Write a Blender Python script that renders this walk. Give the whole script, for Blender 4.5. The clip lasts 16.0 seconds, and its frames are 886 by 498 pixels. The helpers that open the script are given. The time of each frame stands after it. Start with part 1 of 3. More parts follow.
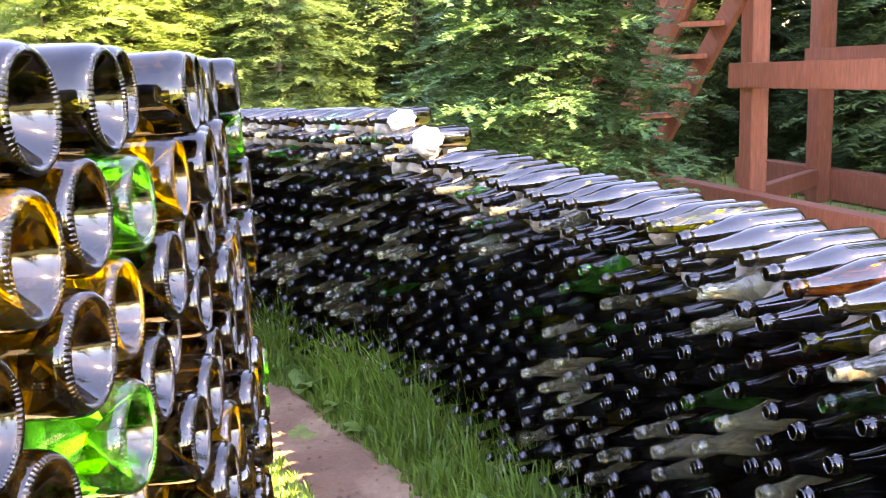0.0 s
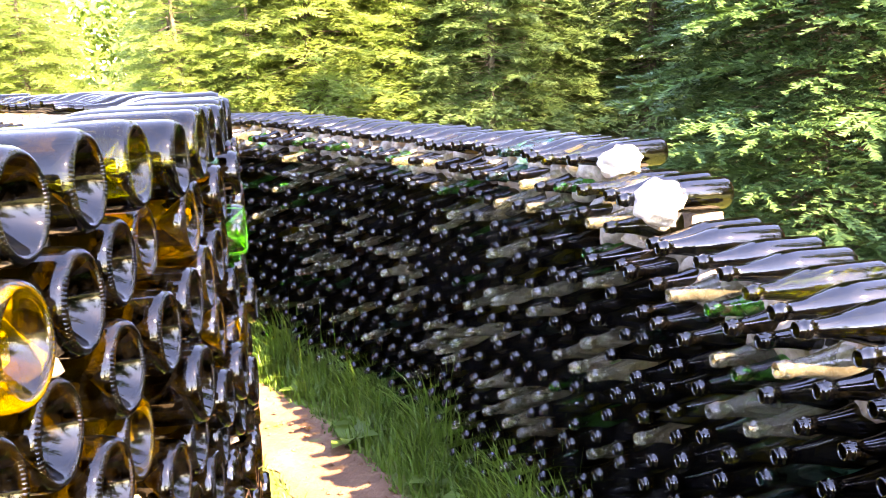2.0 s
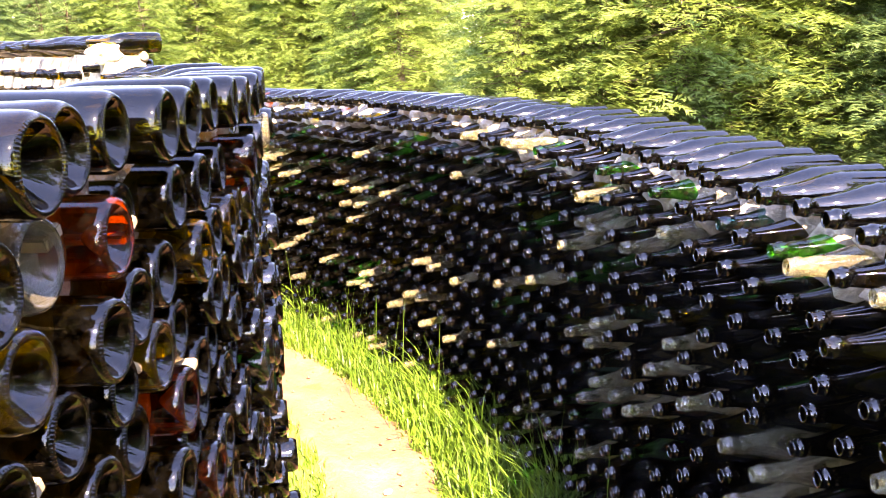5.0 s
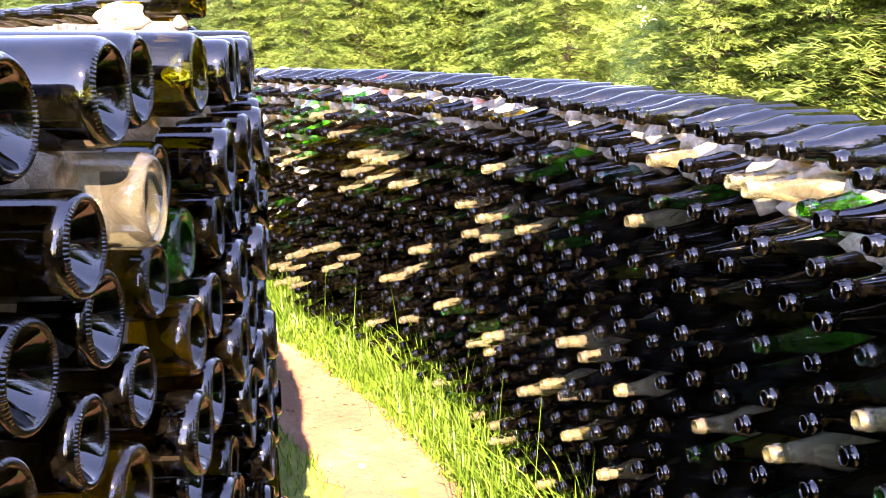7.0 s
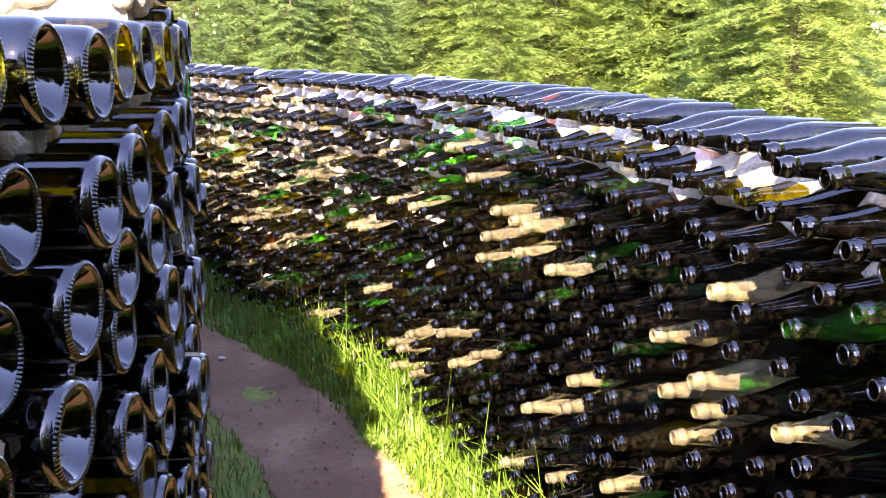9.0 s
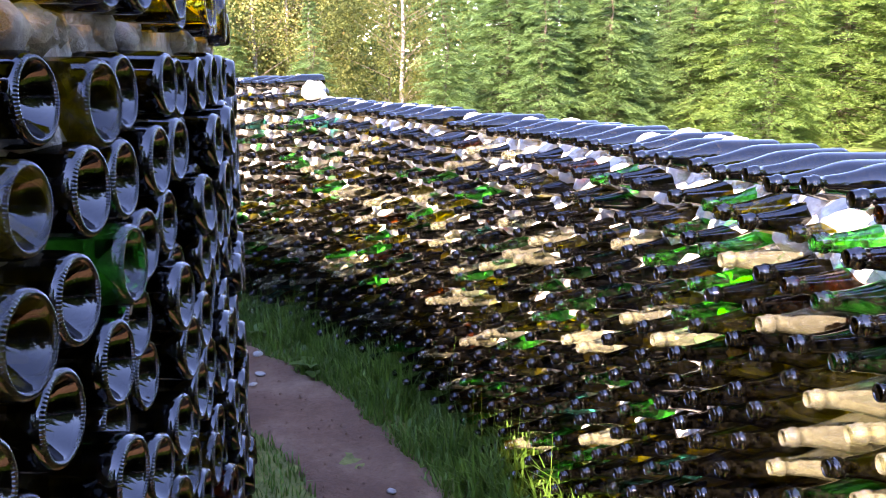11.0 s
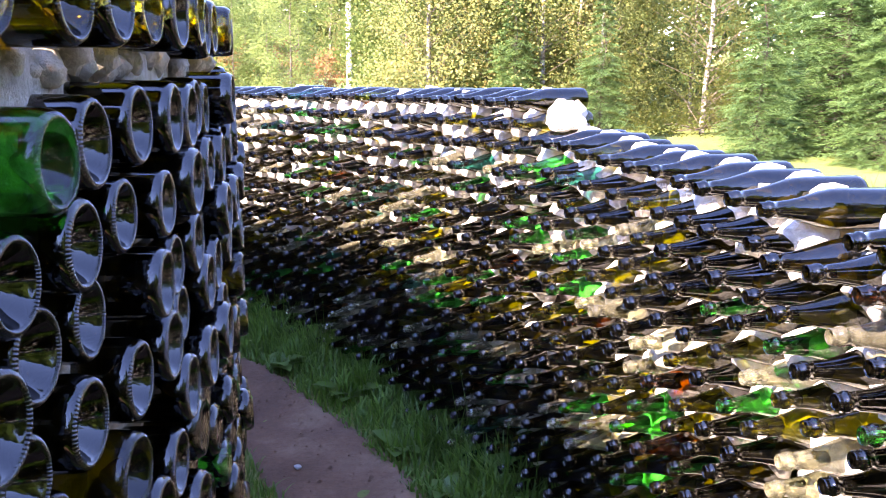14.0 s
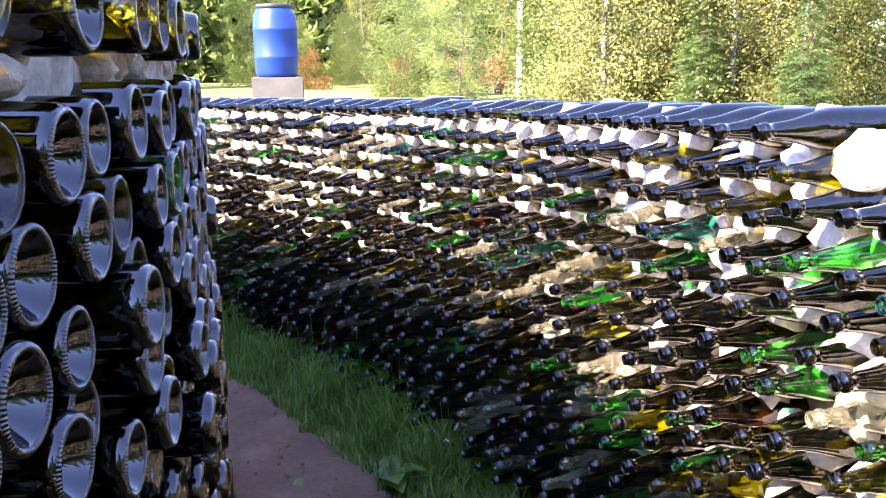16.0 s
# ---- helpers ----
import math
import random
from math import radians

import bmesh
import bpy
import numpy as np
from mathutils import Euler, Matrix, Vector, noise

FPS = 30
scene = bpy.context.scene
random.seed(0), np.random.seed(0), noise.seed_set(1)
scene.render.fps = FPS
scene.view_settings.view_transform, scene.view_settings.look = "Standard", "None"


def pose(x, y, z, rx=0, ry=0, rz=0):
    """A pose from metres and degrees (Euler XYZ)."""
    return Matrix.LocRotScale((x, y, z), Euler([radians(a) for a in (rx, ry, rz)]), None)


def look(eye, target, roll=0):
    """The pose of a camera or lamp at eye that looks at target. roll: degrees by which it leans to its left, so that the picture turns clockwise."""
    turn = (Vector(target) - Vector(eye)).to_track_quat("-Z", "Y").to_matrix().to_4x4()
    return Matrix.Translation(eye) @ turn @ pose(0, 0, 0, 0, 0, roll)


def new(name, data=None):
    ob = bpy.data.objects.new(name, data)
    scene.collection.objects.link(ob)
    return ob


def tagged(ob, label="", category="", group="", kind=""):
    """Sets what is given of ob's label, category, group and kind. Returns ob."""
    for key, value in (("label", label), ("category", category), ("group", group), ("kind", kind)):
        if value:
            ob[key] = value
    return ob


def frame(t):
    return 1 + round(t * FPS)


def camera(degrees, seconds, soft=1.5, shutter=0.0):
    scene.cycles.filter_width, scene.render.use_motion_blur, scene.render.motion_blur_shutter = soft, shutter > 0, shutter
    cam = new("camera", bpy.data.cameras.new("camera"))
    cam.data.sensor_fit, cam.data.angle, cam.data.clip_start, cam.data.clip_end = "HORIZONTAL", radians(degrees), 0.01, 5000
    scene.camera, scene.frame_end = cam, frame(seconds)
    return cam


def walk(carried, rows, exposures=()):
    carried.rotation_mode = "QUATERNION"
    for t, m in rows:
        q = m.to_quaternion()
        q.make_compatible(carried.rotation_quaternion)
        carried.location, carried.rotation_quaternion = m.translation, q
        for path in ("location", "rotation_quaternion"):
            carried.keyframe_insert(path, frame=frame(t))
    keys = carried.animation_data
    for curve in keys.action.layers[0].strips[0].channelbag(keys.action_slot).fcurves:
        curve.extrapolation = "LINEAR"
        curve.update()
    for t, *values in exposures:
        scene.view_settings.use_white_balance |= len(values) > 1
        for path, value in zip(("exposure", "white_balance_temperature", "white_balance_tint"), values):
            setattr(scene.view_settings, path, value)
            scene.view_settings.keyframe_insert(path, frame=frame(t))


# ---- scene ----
cam = camera(54.6, 16.0, soft=1.0)
PATH = [
    (0, (0.083, 0.012, 1.529), (0.018, 1.968, 1.114), -3.1),
    (0.5, (0.111, 0.349, 1.549), (-0.033, 2.298, 1.123), -2.4),
    (1, (0.053, 0.713, 1.585), (-0.162, 2.652, 1.146), -2.8),
    (1.5, (0.047, 1.061, 1.576), (-0.334, 2.978, 1.151), -3.3),
    (2, (0.021, 1.362, 1.595), (-0.549, 3.233, 1.182), -2.9),
    (2.5, (-0.095, 1.7, 1.578), (-0.779, 3.532, 1.159), -2.5),
    (3, (-0.192, 2.032, 1.551), (-0.969, 3.827, 1.134), -2.0),
    (3.5, (-0.276, 2.368, 1.565), (-1.155, 4.113, 1.135), -1.0),
    (4, (-0.428, 2.684, 1.58), (-1.437, 4.355, 1.144), -0.9),
    (4.5, (-0.565, 2.974, 1.576), (-1.741, 4.535, 1.151), -1.6),
    (4.7, (-0.617, 3.13, 1.592), (-1.851, 4.643, 1.157), -1.6),
    (6.8, (-1.529, 4.229, 1.56), (-3.052, 5.432, 1.08), -0.6),
    (7, (-1.621, 4.327, 1.559), (-3.165, 5.501, 1.072), -0.8),
    (7.5, (-1.855, 4.611, 1.542), (-3.471, 5.674, 1.035), -0.7),
    (8, (-2.105, 4.794, 1.545), (-3.776, 5.762, 1.027), 0.2),
    (8.2, (-2.237, 4.869, 1.546), (-3.93, 5.805, 1.036), 0.3),
    (10.3, (-3.408, 5.514, 1.568), (-5.294, 6.013, 1.13), 0.6),
    (10.5, (-3.504, 5.541, 1.577), (-5.411, 5.969, 1.15), 0.6),
    (11, (-3.838, 5.636, 1.562), (-5.775, 5.895, 1.141), -0.0),
    (11.5, (-4.13, 5.711, 1.576), (-6.083, 5.82, 1.16), -0.7),
    (12, (-4.447, 5.79, 1.602), (-6.401, 5.734, 1.18), -0.4),
    (12.5, (-4.794, 5.792, 1.593), (-6.739, 5.627, 1.159), -0.4),
    (13, (-5.132, 5.776, 1.594), (-7.066, 5.518, 1.156), -0.7),
    (13.2, (-5.281, 5.766, 1.592), (-7.21, 5.479, 1.148), -0.2),
    (13.5, (-5.512, 5.797, 1.624), (-7.431, 5.453, 1.177), 0.0),
    (14, (-5.879, 5.75, 1.609), (-7.791, 5.36, 1.172), 0.6),
    (14.5, (-6.174, 5.666, 1.622), (-8.07, 5.197, 1.192), 0.5),
    (15, (-6.52, 5.629, 1.626), (-8.369, 5.01, 1.182), -0.4),
    (15.5, (-6.834, 5.552, 1.607), (-8.659, 4.861, 1.169), -0.1),
    (16, (-7.158, 5.449, 1.6), (-8.955, 4.685, 1.168), -0.5),
]
EXPOSURES = [(0.0, 5.05, 12300, 27), (3.0, 4.65, 11400, 30), (5.0, 4.3, 10700, 31), (8.0, 4.05, 9900, 32), (11.0, 3.85, 8000, 28), (16.0, 3.75, 7600, 29)]
walk(cam, [(t, look(eye, target, roll)) for t, eye, target, roll in PATH], EXPOSURES)

# ---- light: clear late-summer day ----
SUN_AZ, SUN_EL = -29.0, 41.0          # degrees from +x, degrees above the ground
world = bpy.data.worlds.new("sky")
scene.world = world
world.use_nodes = True
wn = world.node_tree.nodes
sky = wn.new("ShaderNodeTexSky")
sky.sky_type = 'NISHITA'
sky.sun_disc = False
sky.sun_elevation = radians(SUN_EL)
sky.sun_rotation = radians(90 - SUN_AZ)
sky.air_density, sky.dust_density, sky.ozone_density = 1.0, 0.1, 3.8
deep = wn.new("ShaderNodeHueSaturation")          # a deeper blue, as under very clear air
deep.inputs["Saturation"].default_value = 1.08
deep.inputs["Hue"].default_value = 0.512
world.node_tree.links.new(sky.outputs["Color"], deep.inputs["Color"])
world.node_tree.links.new(deep.outputs["Color"], wn["Background"].inputs["Color"])
wn["Background"].inputs["Strength"].default_value = 0.15
sun = new("sun", bpy.data.lights.new("sun", 'SUN'))
sun.data.energy, sun.data.angle, sun.data.color = 3.5, radians(0.55), (1.0, 0.93, 0.82)
sun.matrix_world = look((20 * math.cos(radians(SUN_AZ)), 20 * math.sin(radians(SUN_AZ)), 20 * math.tan(radians(SUN_EL))), (0, 0, 0))

# ---- plan: two concentric curved walls round one centre, a footpath between ----
CX, CY = -5.39, 0.29


def polar(r, deg, z=0.0):
    a = radians(deg)
    return Vector((CX + r * math.cos(a), CY + r * math.sin(a), z))


def lerp(x, xs, ys):
    return float(np.interp(x, xs, ys))


def inner_face(deg):
    return lerp(deg, [0, 48, 60, 70, 92, 150], [5.22, 5.20, 5.26, 5.25, 5.15, 5.13])


def inner_top(deg):
    return lerp(deg, [0, 60, 75.9, 76.0, 100, 150], [1.515, 1.518, 1.52, 1.655, 1.655, 1.64])


def outer_top(deg):
    return lerp(deg, [0, 14, 24, 31.9, 32, 34.9, 35, 44, 52, 60, 72, 90, 106, 118, 123.9, 124, 130, 141, 154, 172],
                [1.10, 1.112, 1.118, 1.15, 1.235, 1.235, 1.312, 1.30, 1.31, 1.345, 1.355, 1.345, 1.315, 1.325, 1.335, 1.465, 1.44, 1.40, 1.36, 1.32])


# ---- materials ----
def material(name):
    m = bpy.data.materials.new(name)
    m.use_nodes = True
    t = m.node_tree
    b = t.nodes["Principled BSDF"]
    return m, t, b


def node(t, kind, **kw):
    n = t.nodes.new("ShaderNode" + kind)
    for k, v in kw.items():
        n.inputs[k].default_value = v
    return n


def ramp(t, src, stops):
    r = t.nodes.new("ShaderNodeValToRGB")
    e = r.color_ramp.elements
    e[0].position, e[0].color = stops[0][0], (*stops[0][1], 1)
    e[1].position, e[1].color = stops[-1][0], (*stops[-1][1], 1)
    for p, c in stops[1:-1]:
        x = e.new(p)
        x.color = (*c, 1)
    t.links.new(src, r.inputs["Fac"])
    return r.outputs["Color"]


def noise_tex(t, scale, detail=5.0, rough=0.6, stretch=None):
    co = t.nodes.new("ShaderNodeTexCoord")
    n = node(t, "TexNoise", Scale=scale, Detail=detail, Roughness=rough)
    if stretch:
        mp = t.nodes.new("ShaderNodeMapping")
        mp.inputs["Scale"].default_value = stretch
        t.links.new(co.outputs["Object"], mp.inputs["Vector"])
        t.links.new(mp.outputs["Vector"], n.inputs["Vector"])
    else:
        t.links.new(co.outputs["Object"], n.inputs["Vector"])
    return n.outputs["Fac"]


def mixc(t, fac, a, b, mode='MIX'):
    n = t.nodes.new("ShaderNodeMix")
    n.data_type, n.blend_type = 'RGBA', mode
    for sock, v in ((n.inputs["Factor"], fac), (n.inputs[6], a), (n.inputs[7], b)):
        if hasattr(v, "links"):
            t.links.new(v, sock)
        else:
            sock.default_value = v if isinstance(v, float) else (*v, 1)
    return n.outputs[2]


def bump(t, b, src, strength, dist):
    n = node(t, "Bump", Strength=strength, Distance=dist)
    t.links.new(src, n.inputs["Height"])
    t.links.new(n.outputs["Normal"], b.inputs["Normal"])
    return n


def rough_stuff(name, stops, scale, fine, rough=0.9, relief=0.01, relief_scale=None):
    """A matt surface with two scales of variation and a relief."""
    m, t, b = material(name)
    big, small = noise_tex(t, scale), noise_tex(t, fine, 6.0, 0.7)
    col = ramp(t, big, stops)
    shade = ramp(t, small, [(0.3, (0.72, 0.72, 0.72)), (0.7, (1.0, 1.0, 1.0))])
    t.links.new(mixc(t, 1.0, col, shade, 'MULTIPLY'), b.inputs["Base Color"])
    b.inputs["Roughness"].default_value = rough
    bump(t, b, noise_tex(t, relief_scale or fine, 6.0, 0.65), 0.7, relief)
    return m


def glass(name, tint, dust, milk=0.0, dust_glow_col=(0.42, 0.38, 0.30), ior=1.6, knurl=False):
    """Thin-walled coloured bottle glass: tinted see-through, a Fresnel gloss, and a patchy film of dust over an even
    milky veil.
    """
    m = bpy.data.materials.new(name)
    m.use_nodes = True
    t = m.node_tree
    t.nodes.remove(t.nodes["Principled BSDF"])
    out = t.nodes["Material Output"]
    inf = t.nodes.new("ShaderNodeObjectInfo")
    geo = t.nodes.new("ShaderNodeNewGeometry")
    add = t.nodes.new("ShaderNodeMath")
    add.operation = 'ADD'
    t.links.new(inf.outputs["Random"], add.inputs[0])
    t.links.new(geo.outputs["Random Per Island"], add.inputs[1])
    fr = t.nodes.new("ShaderNodeMath")
    fr.operation = 'FRACT'
    t.links.new(add.outputs[0], fr.inputs[0])
    dark = tuple(c * 0.55 for c in tint)
    col = ramp(t, fr.outputs[0], [(0.0, dark), (0.55, tint), (1.0, tuple(min(1.0, c * 1.2) for c in tint))])
    see = t.nodes.new("ShaderNodeBsdfTransparent")
    t.links.new(col, see.inputs["Color"])
    gl = t.nodes.new("ShaderNodeBsdfGlossy")
    gl.inputs["Roughness"].default_value = 0.032
    wave = noise_tex(t, 22.0, 2.0, 0.5)
    bp = node(t, "Bump", Strength=0.2, Distance=0.003)
    t.links.new(wave, bp.inputs["Height"])
    last = bp
    if knurl:
        # fine ribs pressed into the bearing ring of the bottle's foot
        co = t.nodes.new("ShaderNodeTexCoord")
        sep = t.nodes.new("ShaderNodeSeparateXYZ")
        t.links.new(co.outputs["Object"], sep.inputs[0])

        def math_node(op, a, b2):
            n = t.nodes.new("ShaderNodeMath")
            n.operation = op
            for s, v in zip(n.inputs, (a, b2)):
                if v is None:
                    continue
                if hasattr(v, "links"):
                    t.links.new(v, s)
                else:
                    s.default_value = v
            return n.outputs[0]

        ang = math_node('ARCTAN2', sep.outputs["Y"], sep.outputs["Z"])
        rib = math_node('SINE', math_node('MULTIPLY', ang, 66.0), None)
        near = math_node('LESS_THAN', sep.outputs["X"], 0.0030)
        last = node(t, "Bump", Strength=0.7, Distance=0.0005)
        t.links.new(math_node('MULTIPLY', rib, near), last.inputs["Height"])
        t.links.new(bp.outputs["Normal"], last.inputs["Normal"])
    t.links.new(last.outputs["Normal"], gl.inputs["Normal"])
    fre = node(t, "Fresnel", IOR=ior)
    m1 = t.nodes.new("ShaderNodeMixShader")
    t.links.new(fre.outputs[0], m1.inputs[0])
    t.links.new(see.outputs[0], m1.inputs[1])
    t.links.new(gl.outputs[0], m1.inputs[2])
    dif = t.nodes.new("ShaderNodeBsdfDiffuse")
    dif.inputs["Color"].default_value = (*dust_glow_col, 1)
    spots = noise_tex(t, 60.0, 4.0, 0.7)
    rg = node(t, "MapRange", **{"From Min": 0.45, "From Max": 0.75, "To Min": milk, "To Max": milk + dust})
    t.links.new(spots, rg.inputs["Value"])
    m2 = t.nodes.new("ShaderNodeMixShader")
    t.links.new(rg.outputs[0], m2.inputs[0])
    t.links.new(m1.outputs[0], m2.inputs[1])
    t.links.new(dif.outputs[0], m2.inputs[2])
    t.links.new(m2.outputs[0], out.inputs["Surface"])
    return m


def leaf(name, stops, trans=0.35, rough=0.55, field=0.35):
    """Foliage: diffuse with light coming through, colour varied by leaf, by plant and over the place."""
    m, t, b = material(name)
    out = t.nodes["Material Output"]
    geo = t.nodes.new("ShaderNodeNewGeometry")
    inf = t.nodes.new("ShaderNodeObjectInfo")
    add = node(t, "Math")
    add.operation = 'MULTIPLY_ADD'
    t.links.new(geo.outputs["Random Per Island"], add.inputs[0])
    add.inputs[1].default_value = 0.65
    sc = node(t, "Math")
    sc.operation = 'MULTIPLY'
    sc.inputs[1].default_value = field
    t.links.new(inf.outputs["Random"], sc.inputs[0])
    t.links.new(sc.outputs[0], add.inputs[2])
    col = ramp(t, add.outputs[0], stops)
    patch = ramp(t, noise_tex(t, 1.7, 3.0), [(0.3, (0.7, 0.75, 0.7)), (0.7, (1.15, 1.1, 1.0))])
    col = mixc(t, 1.0, col, patch, 'MULTIPLY')
    t.links.new(col, b.inputs["Base Color"])
    b.inputs["Roughness"].default_value = rough
    tr = t.nodes.new("ShaderNodeBsdfTranslucent")
    t.links.new(col, tr.inputs["Color"])
    mx = t.nodes.new("ShaderNodeMixShader")
    mx.inputs[0].default_value = trans
    t.links.new(b.outputs[0], mx.inputs[1])
    t.links.new(tr.outputs[0], mx.inputs[2])
    t.links.new(mx.outputs[0], out.inputs["Surface"])
    return m


M_DARK = glass("dark_olive_glass", (0.14, 0.12, 0.008), 0.007, ior=1.68)
M_BROWN = glass("brown_glass", (0.27, 0.12, 0.010), 0.012)
M_GREEN = glass("emerald_glass", (0.07, 0.74, 0.20), 0.02)
M_OLIVE = glass("pale_olive_glass", (0.43, 0.41, 0.035), 0.012)
# cream film: dust, plus the glow of light through clear glass, as colour
M_CLEAR = glass("clear_glass", (0.88, 0.88, 0.72), 0.05, 0.042, (0.80, 0.76, 0.55))
M_TEAL = glass("teal_glass", (0.10, 0.42, 0.36), 0.02)
BOTTLE_MATS = [M_DARK, M_BROWN, M_GREEN, M_OLIVE, M_CLEAR, M_TEAL]
# the inner wall: feet with pressed ribs; the last tint has the shaded stretch's darkness put in
FOOT_MATS = [glass("dark_foot_glass", (0.14, 0.11, 0.009), 0.004, ior=1.5, knurl=True), glass("brown_foot_glass", (0.40, 0.13, 0.010), 0.004, ior=1.5, knurl=True),
             glass("emerald_foot_glass", (0.07, 0.74, 0.20), 0.02, ior=1.5, knurl=True), glass("olive_foot_glass", (0.46, 0.38, 0.025), 0.004, ior=1.5, knurl=True),
             glass("clear_foot_glass", (0.86, 0.88, 0.78), 0.02, 0.035, (0.74, 0.72, 0.58), ior=1.5, knurl=True), glass("teal_foot_glass", (0.10, 0.42, 0.36), 0.02, ior=1.5, knurl=True),
             glass("shade_black_foot_glass", (0.10, 0.085, 0.014), 0.006, ior=1.72, knurl=True)]
M_SHADE_BLACK = glass("shade_black_glass", (0.10, 0.085, 0.014), 0.012)
BOTTLE_MATS.append(M_SHADE_BLACK)
# tone lowered everywhere: the inner band's shade is put into this colour
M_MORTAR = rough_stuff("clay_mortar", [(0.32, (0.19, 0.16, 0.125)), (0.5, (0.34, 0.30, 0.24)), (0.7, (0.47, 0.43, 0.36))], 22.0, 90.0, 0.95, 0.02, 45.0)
M_PLASTER = rough_stuff("white_lime_lump", [(0.3, (0.52, 0.49, 0.44)), (0.7, (0.74, 0.715, 0.66))], 18.0, 70.0, 0.9, 0.02, 45.0)
M_CHIP = rough_stuff("weathered_wood_chip", [(0.3, (0.28, 0.20, 0.12)), (0.7, (0.45, 0.36, 0.24))], 20.0, 120.0, 0.85, 0.002)
M_DIRT = rough_stuff("trodden_earth", [(0.3, (0.11, 0.054, 0.030)), (0.5, (0.165, 0.085, 0.048)), (0.68, (0.25, 0.15, 0.092))], 2.3, 42.0, 0.95, 0.02, 24.0)
M_STONE = rough_stuff("pale_pebble", [(0.3, (0.34, 0.32, 0.29)), (0.7, (0.5, 0.47, 0.42))], 15.0, 80.0, 0.85, 0.002)
M_CONC = rough_stuff("concrete", [(0.3, (0.30, 0.29, 0.27)), (0.7, (0.42, 0.41, 0.38))], 4.0, 60.0, 0.9, 0.003)
# plinth concrete, darkened to put the shadow lying on it into the colour
M_SHADE_CONC = rough_stuff("shaded_grey_concrete", [(0.3, (0.075, 0.072, 0.068)), (0.7, (0.12, 0.115, 0.105))], 4.0, 60.0, 0.9, 0.003)
M_BARK = rough_stuff("bark", [(0.3, (0.10, 0.075, 0.055)), (0.7, (0.20, 0.155, 0.12))], 9.0, 60.0, 0.95, 0.01)
M_BIRCH = rough_stuff("pale_bark", [(0.42, (0.07, 0.06, 0.05)), (0.52, (0.26, 0.24, 0.21)), (0.7, (0.36, 0.335, 0.30))], 7.0, 40.0, 0.8, 0.004)
M_GRASS = leaf("grass_blade", [(0.0, (0.06, 0.14, 0.02)), (0.5, (0.108, 0.23, 0.032)), (0.85, (0.165, 0.30, 0.05)), (1.0, (0.32, 0.33, 0.12))], 0.45, 0.45, 0.1)
M_WEED = leaf("weed_leaf", [(0.0, (0.07, 0.15, 0.025)), (1.0, (0.13, 0.23, 0.05))], 0.35, 0.45, 0.3)
# needle colours hold the light: middle, sun-bright and shade-dark copies of spruce
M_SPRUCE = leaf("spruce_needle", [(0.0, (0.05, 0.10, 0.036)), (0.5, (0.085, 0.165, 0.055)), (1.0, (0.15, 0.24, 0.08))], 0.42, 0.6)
M_SUNLIT_SPRUCE = leaf("sunny_needle", [(0.0, (0.075, 0.135, 0.034)), (0.5, (0.145, 0.245, 0.062)), (1.0, (0.235, 0.32, 0.10))], 0.5, 0.6)
M_SHADE_SPRUCE = leaf("shade_dark_needle", [(0.0, (0.020, 0.048, 0.016)), (0.5, (0.040, 0.086, 0.028)), (1.0, (0.075, 0.14, 0.046))], 0.28, 0.5)
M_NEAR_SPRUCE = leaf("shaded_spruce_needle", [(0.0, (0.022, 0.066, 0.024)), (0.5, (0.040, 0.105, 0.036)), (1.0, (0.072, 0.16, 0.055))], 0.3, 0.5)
M_BLEAF = leaf("birch_leaf", [(0.0, (0.07, 0.10, 0.025)), (0.5, (0.135, 0.16, 0.042)), (0.85, (0.205, 0.20, 0.066)), (1.0, (0.27, 0.19, 0.06))], 0.4, 0.75)
M_GLEAF = leaf("green_leaf", [(0.0, (0.075, 0.125, 0.03)), (1.0, (0.17, 0.22, 0.06))], 0.45, 0.75)
M_RUST = leaf("rusty_leaf", [(0.0, (0.16, 0.07, 0.02)), (1.0, (0.34, 0.16, 0.05))], 0.35, 0.6)


def stained_wood():
    m, t, b = material("red_brown_stained_timber")
    grain = noise_tex(t, 9.0, 6.0, 0.65, (6.0, 6.0, 0.7))
    col = ramp(t, grain, [(0.3, (0.13, 0.034, 0.017)), (0.6, (0.22, 0.060, 0.032)), (0.8, (0.29, 0.095, 0.056))])
    t.links.new(col, b.inputs["Base Color"])
    b.inputs["Roughness"].default_value = 0.6
    bump(t, b, grain, 0.4, 0.004)
    return m


def ground_material():
    m, t, b = material("meadow_ground")
    a = noise_tex(t, 0.35, 6.0, 0.6)
    f = noise_tex(t, 14.0, 6.0, 0.75)
    col = ramp(t, a, [(0.3, (0.085, 0.14, 0.025)), (0.5, (0.14, 0.19, 0.04)), (0.7, (0.24, 0.25, 0.075))])
    sh = ramp(t, f, [(0.3, (0.5, 0.5, 0.45)), (0.7, (1.1, 1.1, 1.0))])
    t.links.new(mixc(t, 1.0, col, sh, 'MULTIPLY'), b.inputs["Base Color"])
    b.inputs["Roughness"].default_value = 0.95
    bump(t, b, f, 0.8, 0.04)
    return m


def plastic_blue():
    m, t, b = material("blue_plastic")
    col = ramp(t, noise_tex(t, 5.0), [(0.3, (0.002, 0.026, 0.15)), (0.7, (0.003, 0.034, 0.19))])
    t.links.new(col, b.inputs["Base Color"])
    b.inputs["Roughness"].default_value = 0.38
    bump(t, b, noise_tex(t, 40.0), 0.1, 0.002)
    return m


M_WOOD, M_GROUND, M_BLUE = stained_wood(), ground_material(), plastic_blue()


